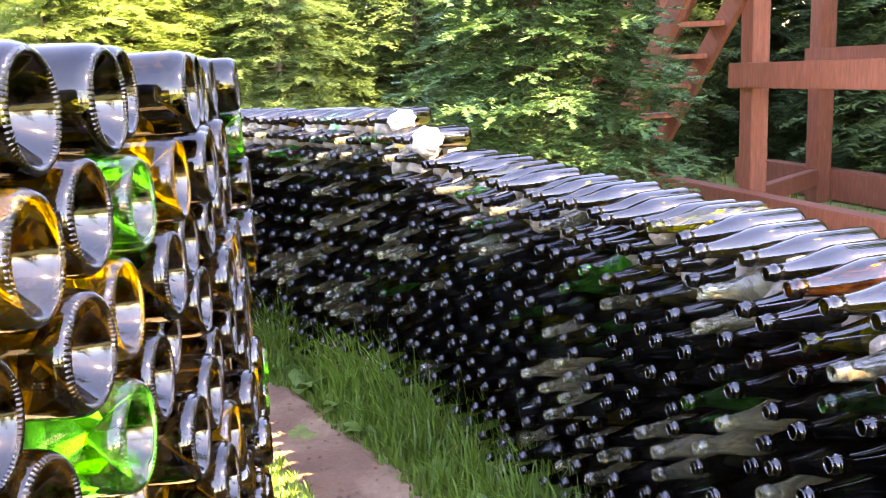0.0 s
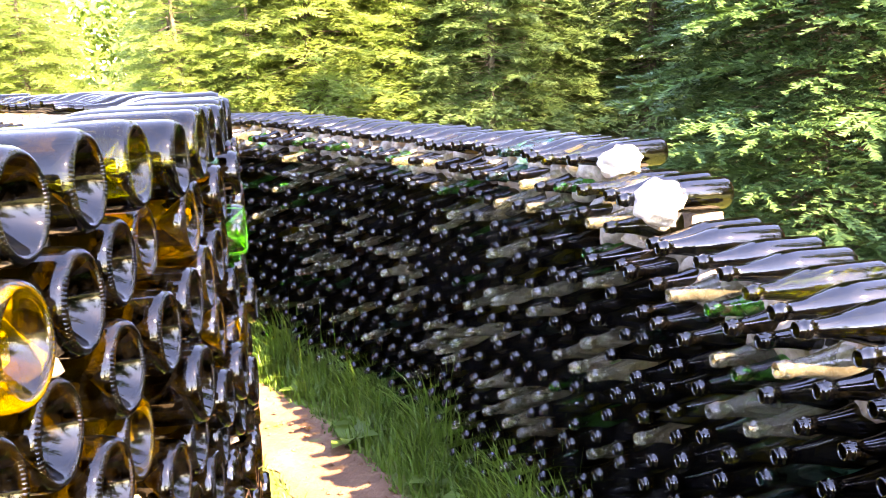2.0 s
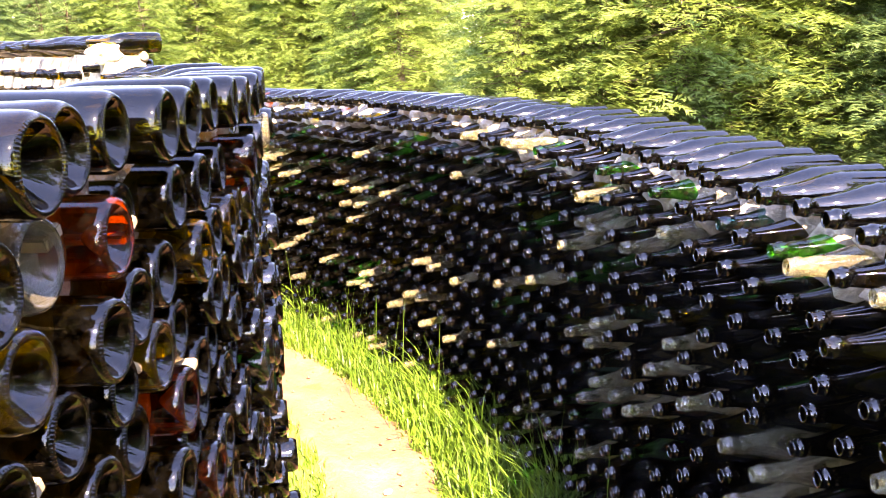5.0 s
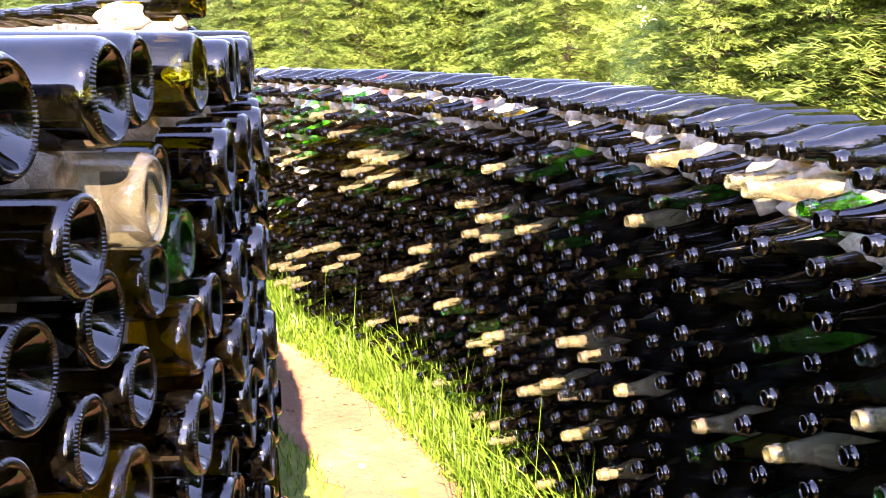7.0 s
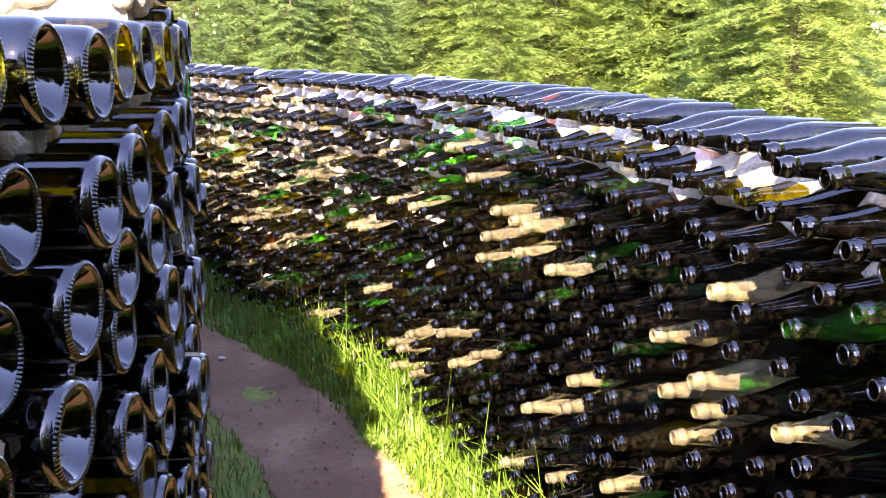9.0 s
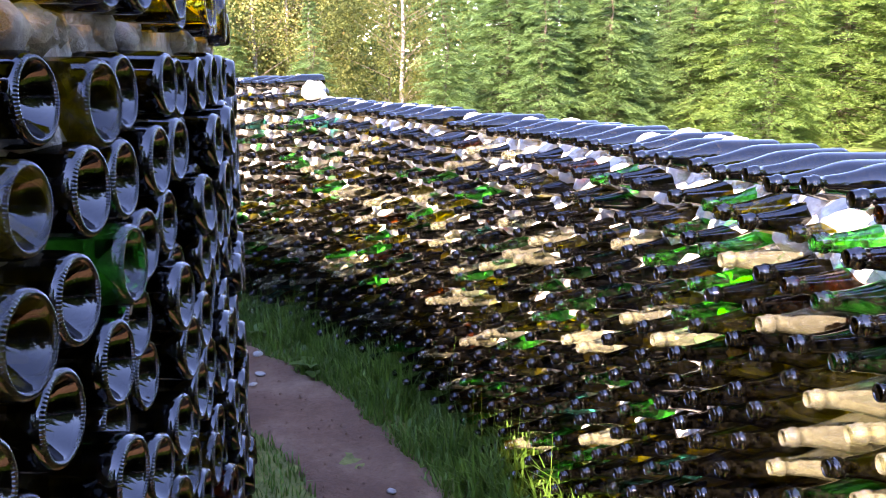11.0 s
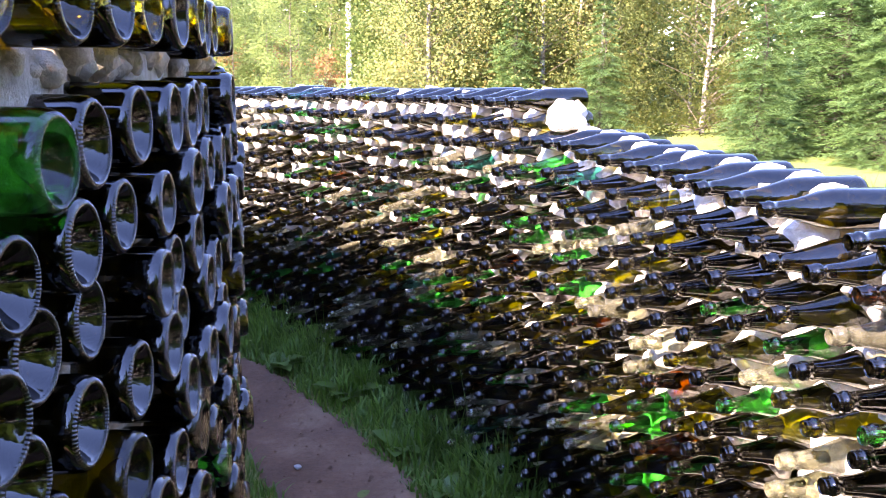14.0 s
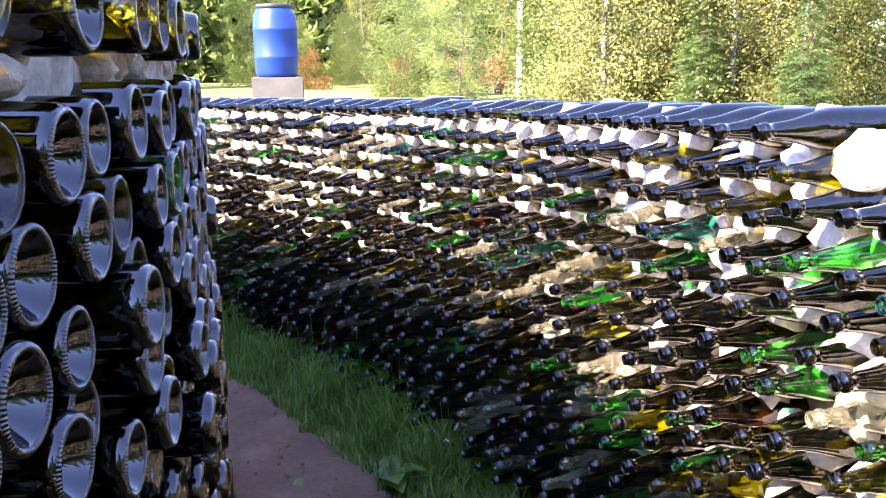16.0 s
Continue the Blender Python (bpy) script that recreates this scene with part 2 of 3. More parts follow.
# ---- mesh helpers ----
def mesh_of(name, verts, faces, mats, index=None, smooth=False):
    me = bpy.data.meshes.new(name)
    me.from_pydata([tuple(v) for v in verts], [], faces)
    for m in mats:
        me.materials.append(m)
    if index is not None:
        me.polygons.foreach_set("material_index", np.asarray(index, dtype=np.int32))
    if smooth:
        me.polygons.foreach_set("use_smooth", np.ones(len(me.polygons), dtype=bool))
    me.update()
    return me


def mesh_bm(name, bm, mat, smooth=False):
    me = bpy.data.meshes.new(name)
    bm.to_mesh(me)
    bm.free()
    me.materials.append(mat)
    if smooth:
        me.polygons.foreach_set("use_smooth", np.ones(len(me.polygons), dtype=bool))
    return me


def child(name, me, parent, m=None, label=""):
    ob = new(name, me)
    ob.parent = parent
    if m is not None:
        ob.matrix_basis = m
    if label:
        tagged(ob, label)
    return ob


def lathe(profile, seg):
    """A turned shape round +x: profile rows (x, r); r = 0 closes to a point."""
    verts, faces, rings = [], [], []
    for x, r in profile:
        if r <= 1e-6:
            rings.append([len(verts)])
            verts.append((x, 0.0, 0.0))
            continue
        ring = []
        for i in range(seg):
            a = 2 * math.pi * i / seg
            ring.append(len(verts))
            verts.append((x, r * math.cos(a), r * math.sin(a)))
        rings.append(ring)
    for a, b in zip(rings, rings[1:]):
        for i in range(seg):
            j = (i + 1) % seg
            if len(a) == 1:
                faces.append((a[0], b[j], b[i]))
            elif len(b) == 1:
                faces.append((a[i], a[j], b[0]))
            else:
                faces.append((a[i], a[j], b[j], b[i]))
    return verts, faces


def beam(size, bevel=0.006):
    bm = bmesh.new()
    bmesh.ops.create_cube(bm, size=1.0, matrix=Matrix.Diagonal((*size, 1)))
    bmesh.ops.bevel(bm, geom=bm.edges[:], offset=bevel, segments=2, affect='EDGES')
    return bm


def lump(size, seed, amp=0.25):
    bm = bmesh.new()
    bmesh.ops.create_icosphere(bm, subdivisions=3, radius=1.0)
    for v in bm.verts:
        n = noise.noise(v.co * 1.6 + Vector((seed * 3.1, seed * 1.7, 0))) + 0.5 * noise.noise(v.co * 4.0 + Vector((seed, 0, 0)))
        v.co *= 1.0 + amp * n
        v.co = Vector((v.co.x * size[0], v.co.y * size[1], v.co.z * size[2]))
    return bm


# ---- ground and footpath ----
def make_ground():
    verts, faces = [], []
    radii = [0, 3, 4.5, 5.2, 5.6, 6.0, 6.5, 7.5, 9, 12, 16, 22, 30, 45, 70, 120, 250, 600, 1500]
    seg = 96
    for r in radii:
        for i in range(seg):
            a = 2 * math.pi * i / seg
            x, y = CX + r * math.cos(a), CY + r * math.sin(a)
            z = -0.012 if r < 8 else 0.10 * noise.noise(Vector((x * 0.12, y * 0.12, 0))) * min(1, (r - 7) / 10) - 0.02
            verts.append((x, y, z))
    for k in range(len(radii) - 1):
        for i in range(seg):
            j = (i + 1) % seg
            faces.append((k * seg + i, (k + 1) * seg + i, (k + 1) * seg + j, k * seg + j))
    ob = new("ground", mesh_of("ground", verts, faces, [M_GROUND], smooth=True))
    tagged(ob, "uneven summer meadow ground of short green and straw-coloured grass", "ground", kind="structure")


def path_edges(deg):
    n1 = noise.noise(Vector((deg * 0.22, 1.3, 0))) * 0.05 + noise.noise(Vector((deg * 1.1, 4.1, 0))) * 0.035
    n2 = noise.noise(Vector((deg * 0.22, 7.7, 0))) * 0.05 + noise.noise(Vector((deg * 1.1, 9.1, 0))) * 0.035
    lo = lerp(deg, [0, 30, 55, 76, 105, 143, 170], [5.50, 5.52, 5.46, 5.54, 5.42, 5.30, 5.3])
    hi = lerp(deg, [0, 30, 55, 76, 105, 143, 170], [5.88, 5.88, 5.86, 5.96, 5.92, 5.80, 5.8])
    return lo + n1, hi + n2


def make_path():
    verts, faces = [], []
    n, across = 720, 11
    for i in range(n + 1):
        d = -30 + 210 * i / n
        lo, hi = path_edges(d)
        for k in range(across):
            f = k / (across - 1)
            r = lo + (hi - lo) * f
            p = polar(r, d)
            dip = -0.018 * math.sin(math.pi * f) + 0.012 * noise.noise(p * 5.0) + 0.006 * noise.noise(p * 19.0)
            edge = -0.02 if k in (0, across - 1) else 0.0
            verts.append((p.x, p.y, 0.012 + dip + edge))
    for i in range(n):
        for k in range(across - 1):
            a = i * across + k
            faces.append((a, a + across, a + across + 1, a + 1))
    ob = new("footpath", mesh_of("footpath", verts, faces, [M_DIRT], smooth=True))
    tagged(ob, "narrow trodden bare-earth footpath curving between bottle walls", "footpath", kind="structure")


make_ground()
make_path()

# ---- bottles ----
PUNT = [(0.042, 0.0), (0.039, 0.005), (0.028, 0.0155), (0.015, 0.0265), (0.0055, 0.0328), (0.0016, 0.0348)]
BODY = [(0.0, 0.0362), (0.0003, 0.0378), (0.0022, 0.0402), (0.0062, 0.0424), (0.012, 0.0436), (0.020, 0.044), (0.125, 0.044), (0.155, 0.0425), (0.180, 0.0375), (0.202, 0.029), (0.222, 0.0215), (0.245, 0.0175), (0.300, 0.015)]
# the necks: long sloping shoulders, a collar, and a thin rounded lip round the open mouth
LEAN = [(0.031, 0.0), (0.018, 0.021), (0.001, 0.031), (0.001, 0.038), (0.010, 0.0434), (0.018, 0.044), (0.140, 0.0440), (0.162, 0.0422), (0.184, 0.0375), (0.206, 0.0310), (0.228, 0.0248), (0.252, 0.0200), (0.276, 0.0172), (0.288, 0.0160)]
LIP = [(0.2885, 0.0178), (0.2910, 0.0186), (0.2975, 0.0186), (0.3000, 0.0176), (0.3010, 0.0158), (0.3110, 0.0156), (0.3145, 0.0150), (0.3155, 0.0138), (0.3145, 0.0128), (0.3090, 0.0118), (0.2620, 0.0114)]
FINE = lathe(PUNT + BODY, 34)
SLIM = lathe(LEAN + LIP, 20)
PLAIN = lathe(LEAN + LIP, 12)
BOTTLE_MESH = {}


def bottle_mesh(mi, outer):
    if (mi, outer) not in BOTTLE_MESH:
        v, f = SLIM if outer else FINE
        BOTTLE_MESH[mi, outer] = mesh_of("bottle", v, f, [(BOTTLE_MATS if outer else FOOT_MATS)[mi]], smooth=True)
    return BOTTLE_MESH[mi, outer]


def bottle_pose(r_bottom, deg, z, rng, size=1.0):
    """Bottle lying on a radius, neck towards the centre, bottom at r_bottom."""
    p = polar(r_bottom, deg, z)
    turn = Matrix.Rotation(radians(deg + 180 + rng.gauss(0, 0.8)), 4, 'Z') @ Matrix.Rotation(radians(rng.gauss(0, 0.7)), 4, 'Y')
    spin = Matrix.Rotation(rng.uniform(0, 6.283), 4, 'X')
    return Matrix.Translation(p) @ turn @ spin @ Matrix.Diagonal((size, size, size, 1))


def pick_colour(rng, deg, z, outer, k):
    u = rng.random()
    if k == 0 and not outer:
        return 3 if u < (0.25 if deg < 70 else 0.6) else 2 if u > 0.99 else 0
    if k == 0:
        return 3 if u < 0.12 else 5 if u > 0.985 else 1 if u > 0.95 else 0
    if not outer:
        late = deg > 60
        return 4 if u < (0.008 if late else 0.006) else 2 if u < (0.03 if late else 0.07 if deg < 27 else 0.02) else 1 if u < (0.035 if late else 0.09) else 3 if u < (0.12 if late else 0.26) else 5 if u < 0.27 and not late else 0
    green = 0.05 + (0.06 + 0.16 * noise.noise(Vector((deg * 0.16, z * 4.0, 5.0))) if deg > 85 else 0.0)
    clear = (0.14 + (0.07 if z < 0.85 else 0.0) if deg < 58 else 0.10) + 0.06 * noise.noise(Vector((deg * 0.12, z * 3.0, 2.0)))
    if u < clear:
        return 4
    if u < clear + green:
        return 2
    if u < clear + green + 0.02:
        return 5
    if u < clear + green + 0.05:
        return 1
    if u < clear + green + (0.19 if deg > 85 else 0.12):
        return 3
    return 0


def wall_core(r_in, r_out, a0, a1, top, bumps):
    """The clay body of a wall: a curved slab whose faces and top bulge between the bottles."""
    verts, faces = [], []
    n = max(8, int((a1 - a0) * 2.6))
    prof = [(0, 0), (0, .12), (0, .25), (0, .38), (0, .5), (0, .62), (0, .75), (0, .87), (0, 1), (0.33, 1.0), (0.67, 1.0),
            (1, 1), (1, .87), (1, .75), (1, .62), (1, .5), (1, .38), (1, .25), (1, .12), (1, 0)]
    m = len(prof)
    for i in range(n + 1):
        d = a0 + (a1 - a0) * i / n
        ri, ro, h = r_in(d), r_out(d), top(d)
        for u, v in prof:
            r = ri + (ro - ri) * u
            z = -0.03 + (h + 0.03) * v
            q = polar(r, d, z)
            w = bumps * (noise.noise(q * 7.0) + 0.7 * noise.noise(q * 17.0))
            if u < 0.01 or u > 0.99:
                r += w * (-1 if u < 0.5 else 1)
            if v > 0.99:
                z += w * 0.6
            p = polar(r, d, z)
            verts.append(p)
    for i in range(n):
        for k in range(m - 1):
            a = i * m + k
            faces.append((a, a + 1, a + m + 1, a + m))
    faces.append(tuple(range(m)))
    faces.append(tuple(range(n * m + m - 1, n * m - 1, -1)))
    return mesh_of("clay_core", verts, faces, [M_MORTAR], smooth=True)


PV = np.array(PLAIN[0])
PF = PLAIN[1]


def build_wall(name, label, a0, a1, outer, seed, singles=300):
    rng = random.Random(seed)
    if outer:
        face = lambda d: 6.475
        r_in, r_out = (lambda d: 6.36), (lambda d: 6.45)
        top = outer_top
        row_h = 0.0865
    else:
        face = inner_face
        r_in, r_out = (lambda d: inner_face(d) - 0.235), (lambda d: inner_face(d) - 0.062)
        top = inner_top
        row_h = 0.0815
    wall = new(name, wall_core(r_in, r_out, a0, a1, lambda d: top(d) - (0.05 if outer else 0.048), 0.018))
    tagged(wall, label, "bottle wall", kind="structure")
    spots = []
    mid = 0.5 * (a0 + a1)
    rows = int((max(top(a0 + 0.1), top(a1 - 0.1), top(mid)) - 0.02) / row_h) + 1
    stations = [-30.0]
    while stations[-1] < a1 + 2:
        d = stations[-1]
        pitch = lerp(d, [30, 95, 105], [0.114, 0.120, 0.134]) if outer else 0.118
        stations.append(d + math.degrees(pitch / (6.3 if outer else 5.15)))
    for k in range(rows):
        for i in range(len(stations) - 1):
            d = stations[i] if k % 2 == 0 else 0.5 * (stations[i] + stations[i + 1])
            if not a0 <= d < a1:
                continue
            h = top(d)
            first = lerp(d, [20, 50, 76, 80], [0.080, 0.10, 0.106, 0.122]) if not outer else 0.086
            z = h - (first + (k - 1) * row_h if k else 0.0) + 0.008 * noise.noise(Vector((d * 0.35, k * 0.6, seed)))
            if z > 0.05 and rng.random() > 0.006:
                base = face(d)
                jit = 0.0035 if k else 0.0025
                spots.append((k, d + math.degrees(rng.gauss(0, jit) / 5.7), z + rng.gauss(0, jit),
                              base + rng.gauss(0, 0.012) - (0.05 * (h - z) if outer else 0.0)))
    spots.sort(key=lambda s: s[0])
    verts, faces, index = [], [], []
    n = 0
    for q, (k, d, z, r) in enumerate(spots):
        mi = pick_colour(rng, d, z, outer, k)
        # dark bottles past here take the tint with the shade put in
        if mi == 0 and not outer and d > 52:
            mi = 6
        size = rng.choice((1.0, 1.0, 1.0, 0.98, 0.96, 0.97 if outer else 0.90 if k else 1.0))
        mat = bottle_pose(r, d, z, rng, size=size)
        if q < singles:
            child("bottle", bottle_mesh(mi, outer), wall, mat)
        else:
            m = np.array(mat)
            verts.append(PV @ m[:3, :3].T + m[:3, 3])
            faces.extend([tuple(v + n for v in f) for f in PF])
            index.extend([mi] * len(PF))
            n += len(PV)
    if verts:
        me = mesh_of("bottle_rows", np.concatenate(verts).tolist(), faces, BOTTLE_MATS, index, smooth=True)
        rest = child("bottle_rows", me, wall)
        tagged(rest, "lower rows of dark, green and clear bottles", kind="stuff")
    # balls of clay pressed between the shoulders
    bv, bf, n = [], [], 0
    co, fc = lump_low(seed)
    for (k, d, z, r) in spots + ([] if outer else [s for s in spots if s[0] == 0] * 2):
        if rng.random() < ((1.0 if k < 7 else 0.8) if outer and d > 92 else (1.0 if k < 3 else 0.4 if k < 7 else 0.15) if outer else 1.0 if k == 0 else 0.4):
            rr = ((6.315 if k < 2 else 6.305 if d > 92 else 6.36) if outer else r - 0.072) + rng.gauss(0, 0.010)
            p = polar(rr, d + (0.55 if outer else 0.65), z - 0.035 + rng.gauss(0, 0.012))
            s = rng.uniform(0.7, 1.05)
            if outer and k < 3:
                s *= 1.45 if k < 2 else 1.3
            elif outer and d > 92:
                s *= 1.4
            if outer and k == 0:
                p.z -= 0.034
            if not outer and k == 0:
                s *= 0.62
                p = polar(r - 0.075 + rng.gauss(0, 0.008), d + rng.uniform(-0.6, 0.6), z - 0.058 + rng.gauss(0, 0.006))
            rot = np.array(Matrix.Rotation(rng.uniform(0, 6.28), 3, (rng.random(), rng.random(), rng.random() + 0.1)))
            bv.append(co @ rot.T * s + np.array(p))
            bf.extend([tuple(v + n for v in f) for f in fc])
            n += len(co)
    if outer:
        for (k, d, z, r) in spots:
            if k == 0 and rng.random() < (0.9 if d > 92 else 0.0):
                p = polar(6.375 + rng.gauss(0, 0.02), d + 0.6, z + (0.002 if d > 85 else -0.022))
                s = np.array((1.0, 1.0, 1.0)) * rng.uniform(0.95, 1.3)
                bv.append(co * s + np.array(p))
                bf.extend([tuple(v + n for v in f) for f in fc])
                n += len(co)
    # darker clay on inner and shaded outer stretches, white on sunlit: shade as colour
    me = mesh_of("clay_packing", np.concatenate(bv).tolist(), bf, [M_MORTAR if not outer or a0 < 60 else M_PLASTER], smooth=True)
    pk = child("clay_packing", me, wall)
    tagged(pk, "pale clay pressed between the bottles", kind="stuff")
    if not outer and a0 < 60:
        picks = [s for s in spots if 0 < s[0] < 9]
        for (k, d, z, r) in rng.sample(picks, min(90, len(picks))):
            m = Matrix.Translation(polar(r - 0.05, d + 0.62, z + rng.uniform(-0.02, 0.02))) @ Matrix.Rotation(radians(d), 4, 'Z') @ Matrix.Rotation(rng.uniform(-0.5, 0.5), 4, 'X')
            child("wedge", rng.choice(WEDGES), wall, m)
    return wall


WEDGES = []
for size in ((0.07, 0.034, 0.014), (0.06, 0.026, 0.022), (0.08, 0.042, 0.011)):
    WEDGES.append(mesh_bm("wedge", beam(size, 0.002), M_CHIP))


def lump_low(seed):
    bm = bmesh.new()
    bmesh.ops.create_icosphere(bm, subdivisions=2, radius=1.0)
    for v in bm.verts:
        v.co *= 1.0 + 0.45 * noise.noise(v.co * 1.7 + Vector((seed, 0, 0))) + 0.3 * noise.noise(v.co * 4.1 + Vector((0, seed, 0)))
        v.co = Vector((v.co.x * 0.042, v.co.y * 0.042, v.co.z * 0.034))
    bm.verts.ensure_lookup_table()
    co = np.array([v.co[:] for v in bm.verts])
    fc = [tuple(v.index for v in f.verts) for f in bm.faces]
    bm.free()
    return co, fc


def end_lump(wall, r, deg, z, size, seed):
    child("lime_lump", mesh_bm("lime_lump", lump(size, seed, 0.5), M_PLASTER, True), wall, Matrix.Translation(polar(r, deg, z)) @ Matrix.Rotation(radians(deg), 4, 'Z'), "white lump of lime plaster closing the step")


L_OUT = "curved wall of dark glass bottles, necks outward in pale clay"
L_IN = "curved wall of dark glass bottles with round bottoms showing in clay"
w1 = build_wall("wall_outer_1", L_OUT + ", low stretch", -24, 32, True, 11)
w2 = build_wall("wall_outer_2", L_OUT, 32, 78, True, 12)
w3 = build_wall("wall_outer_3", L_OUT + ", sunlit stretch", 78, 124, True, 13)
w4 = build_wall("wall_outer_4", L_OUT + ", higher stretch", 124, 180, True, 14)
v1 = build_wall("wall_inner_1", L_IN, -30, 30, False, 21)
v2 = build_wall("wall_inner_2", L_IN, 30, 76, False, 22)
v3 = build_wall("wall_inner_3", L_IN + ", higher shaded stretch", 76, 106, False, 23)
v4 = build_wall("wall_inner_4", L_IN + ", higher shaded end", 106, 174, False, 24)
end_lump(w2, 6.315, 34.6, 1.302, (0.062, 0.05, 0.048), 1)
end_lump(w2, 6.265, 32.0, 1.225, (0.066, 0.056, 0.056), 2)
end_lump(w4, 6.34, 123.7, 1.405, (0.072, 0.060, 0.060), 3)
end_lump(v3, 5.00, 76.3, 1.62, (0.07, 0.06, 0.045), 4)


# ---- grass along the path ----
def blades(name, label, spots, mat):
    verts, faces = [], []
    for x, y, z0, h, w, lean, az, curl in spots:
        n = len(verts)
        dx, dy = math.cos(az), math.sin(az)
        sx, sy = -dy, dx
        for f, k in ((0, 1.0), (0.4, 0.85), (0.75, 0.5)):
            off = lean * h * f * (0.35 + curl * f)
            z = z0 + h * f * (1 - 0.25 * curl * f * lean)
            for s in (-1, 1):
                verts.append((x + dx * off + s * sx * w * k, y + dy * off + s * sy * w * k, z))
        off = lean * h * (0.35 + curl)
        verts.append((x + dx * off, y + dy * off, z0 + h * (1 - 0.35 * curl * lean)))
        faces += [(n, n + 1, n + 3, n + 2), (n + 2, n + 3, n + 5, n + 4), (n + 4, n + 5, n + 6)]
    ob = new(name, mesh_of(name, verts, faces, [mat]))
    tagged(ob, label, "grass", kind="stuff")
    return ob


def grass_strips():
    rng = random.Random(5)
    right, left = [], []
    for _ in range(46000):
        d = rng.uniform(-5, 165)
        lo, hi = path_edges(d)
        u = rng.random() ** 0.8
        r = hi - 0.05 + (6.30 - hi + 0.05) * u
        clump = 0.75 + 0.6 * noise.noise(Vector((d * 0.7, r * 3.0, 3.3)))
        if rng.random() > clump + 0.25:
            continue
        h = (0.05 + (0.22 if d < 100 else 0.17) * min(1, u * 1.6)) * rng.uniform(0.5, 1.35) * max(0.45, clump)
        p = polar(r, d)
        right.append((p.x, p.y, -0.01, h, rng.uniform(0.0028, 0.006), rng.uniform(0.1, 0.95), rng.uniform(0, 6.283), rng.uniform(0.2, 1.0)))
    for _ in range(14000):
        d = rng.uniform(-12, 150)
        lo, hi = path_edges(d)
        f = inner_face(d)
        u = rng.random()
        r = f - 0.04 + (lo + 0.05 - f) * u
        clump = 0.7 + 0.7 * noise.noise(Vector((d * 0.7, r * 3.0, 8.3)))
        if rng.random() > clump + 0.2:
            continue
        h = 0.11 * rng.uniform(0.4, 1.4) * (1.15 - 0.6 * u) * max(0.5, clump)
        p = polar(r, d)
        left.append((p.x, p.y, -0.01, h, rng.uniform(0.002, 0.0038), rng.uniform(0.1, 1.0), rng.uniform(0, 6.283), rng.uniform(0.1, 0.9)))
    blades("grass", "tall green grass tufts growing along the wall of bottle necks", right, M_GRASS)
    blades("grass", "short green grass at the foot of the inner wall", left, M_GRASS)
    stalks = []
    for _ in range(160):
        d = rng.uniform(20, 160)
        p = polar(rng.uniform(5.85, 6.2), d)
        stalks.append((p.x, p.y, 0, rng.uniform(0.35, 0.6), 0.0016, rng.uniform(0.05, 0.4), rng.uniform(0, 6.283), rng.uniform(0.1, 0.5)))
    blades("grass", "thin tall seed stalks of grass", stalks, M_GRASS)
    meadow = []
    for _ in range(16000):
        d = rng.uniform(-10, 175)
        r = 6.6 + 9.0 * rng.random() ** 1.3
        p = polar(r, d)
        meadow.append((p.x, p.y, -0.02, rng.uniform(0.08, 0.22), rng.uniform(0.004, 0.009), rng.uniform(0.1, 0.8), rng.uniform(0, 6.283), rng.uniform(0.1, 0.7)))
    blades("grass", "rough meadow grass behind the outer wall", meadow, M_GRASS)


grass_strips()


def weed(name, p, seed, count, size):
    rng = random.Random(seed)
    base = new(name)
    base.matrix_basis = Matrix.Translation(p)
    for _ in range(count):
        az, up = rng.uniform(0, 6.283), rng.uniform(0.4, 1.1)
        L, W = size * rng.uniform(0.7, 1.2), size * rng.uniform(0.18, 0.28)
        verts, faces = [], []
        for i in range(6):
            f = i / 5
            w = W * math.sin(math.pi * (0.12 + 0.88 * f)) ** 0.8 * (1.0 + 0.15 * (i % 2))
            x, z = L * f * math.cos(up * (1 - 0.5 * f)), L * f * math.sin(up * (1 - 0.6 * f))
            verts += [(x, -w, z + 0.15 * w), (x, 0, z), (x, w, z + 0.15 * w)]
        for i in range(5):
            a = i * 3
            faces += [(a, a + 3, a + 4, a + 1), (a + 1, a + 4, a + 5, a + 2)]
        child("leaf", mesh_of("leaf", verts, faces, [M_WEED], smooth=True), base, Matrix.Rotation(az, 4, 'Z'))
    tagged(base, "low broad-leaved green weed in the path-side grass", "weed", "weeds by the path")


wr = random.Random(3)
for i in range(15):
    d = (24 + i * 3.6 if i < 9 else 112 + (i - 9) * 5.5) + wr.uniform(-2, 2)
    weed("weed", polar(path_edges(d)[1] + wr.uniform(0.0, 0.16), d), i, wr.randint(5, 9), wr.uniform(0.09, 0.18))


def pebble(p, s, seed):
    ob = new("pebble", mesh_bm("pebble", lump((s, s * 0.75, s * 0.4), seed, 0.25), M_STONE, True))
    ob.matrix_basis = Matrix.Translation(p) @ Matrix.Rotation(seed, 4, 'Z')
    tagged(ob, "small pale flat stone lying on the earth path", "stone", "stones on the path")


for i, (d, f, s) in enumerate(((118.6, 0.55, 0.028), (117.4, 0.40, 0.022), (121.5, 0.9, 0.035), (104, 0.6, 0.02), (63, 0.5, 0.02), (77, 0.35, 0.018), (129, 0.3, 0.018))):
    lo, hi = path_edges(d)
    pebble(polar(lo + (hi - lo) * f, d, 0.008), s, i + 1)


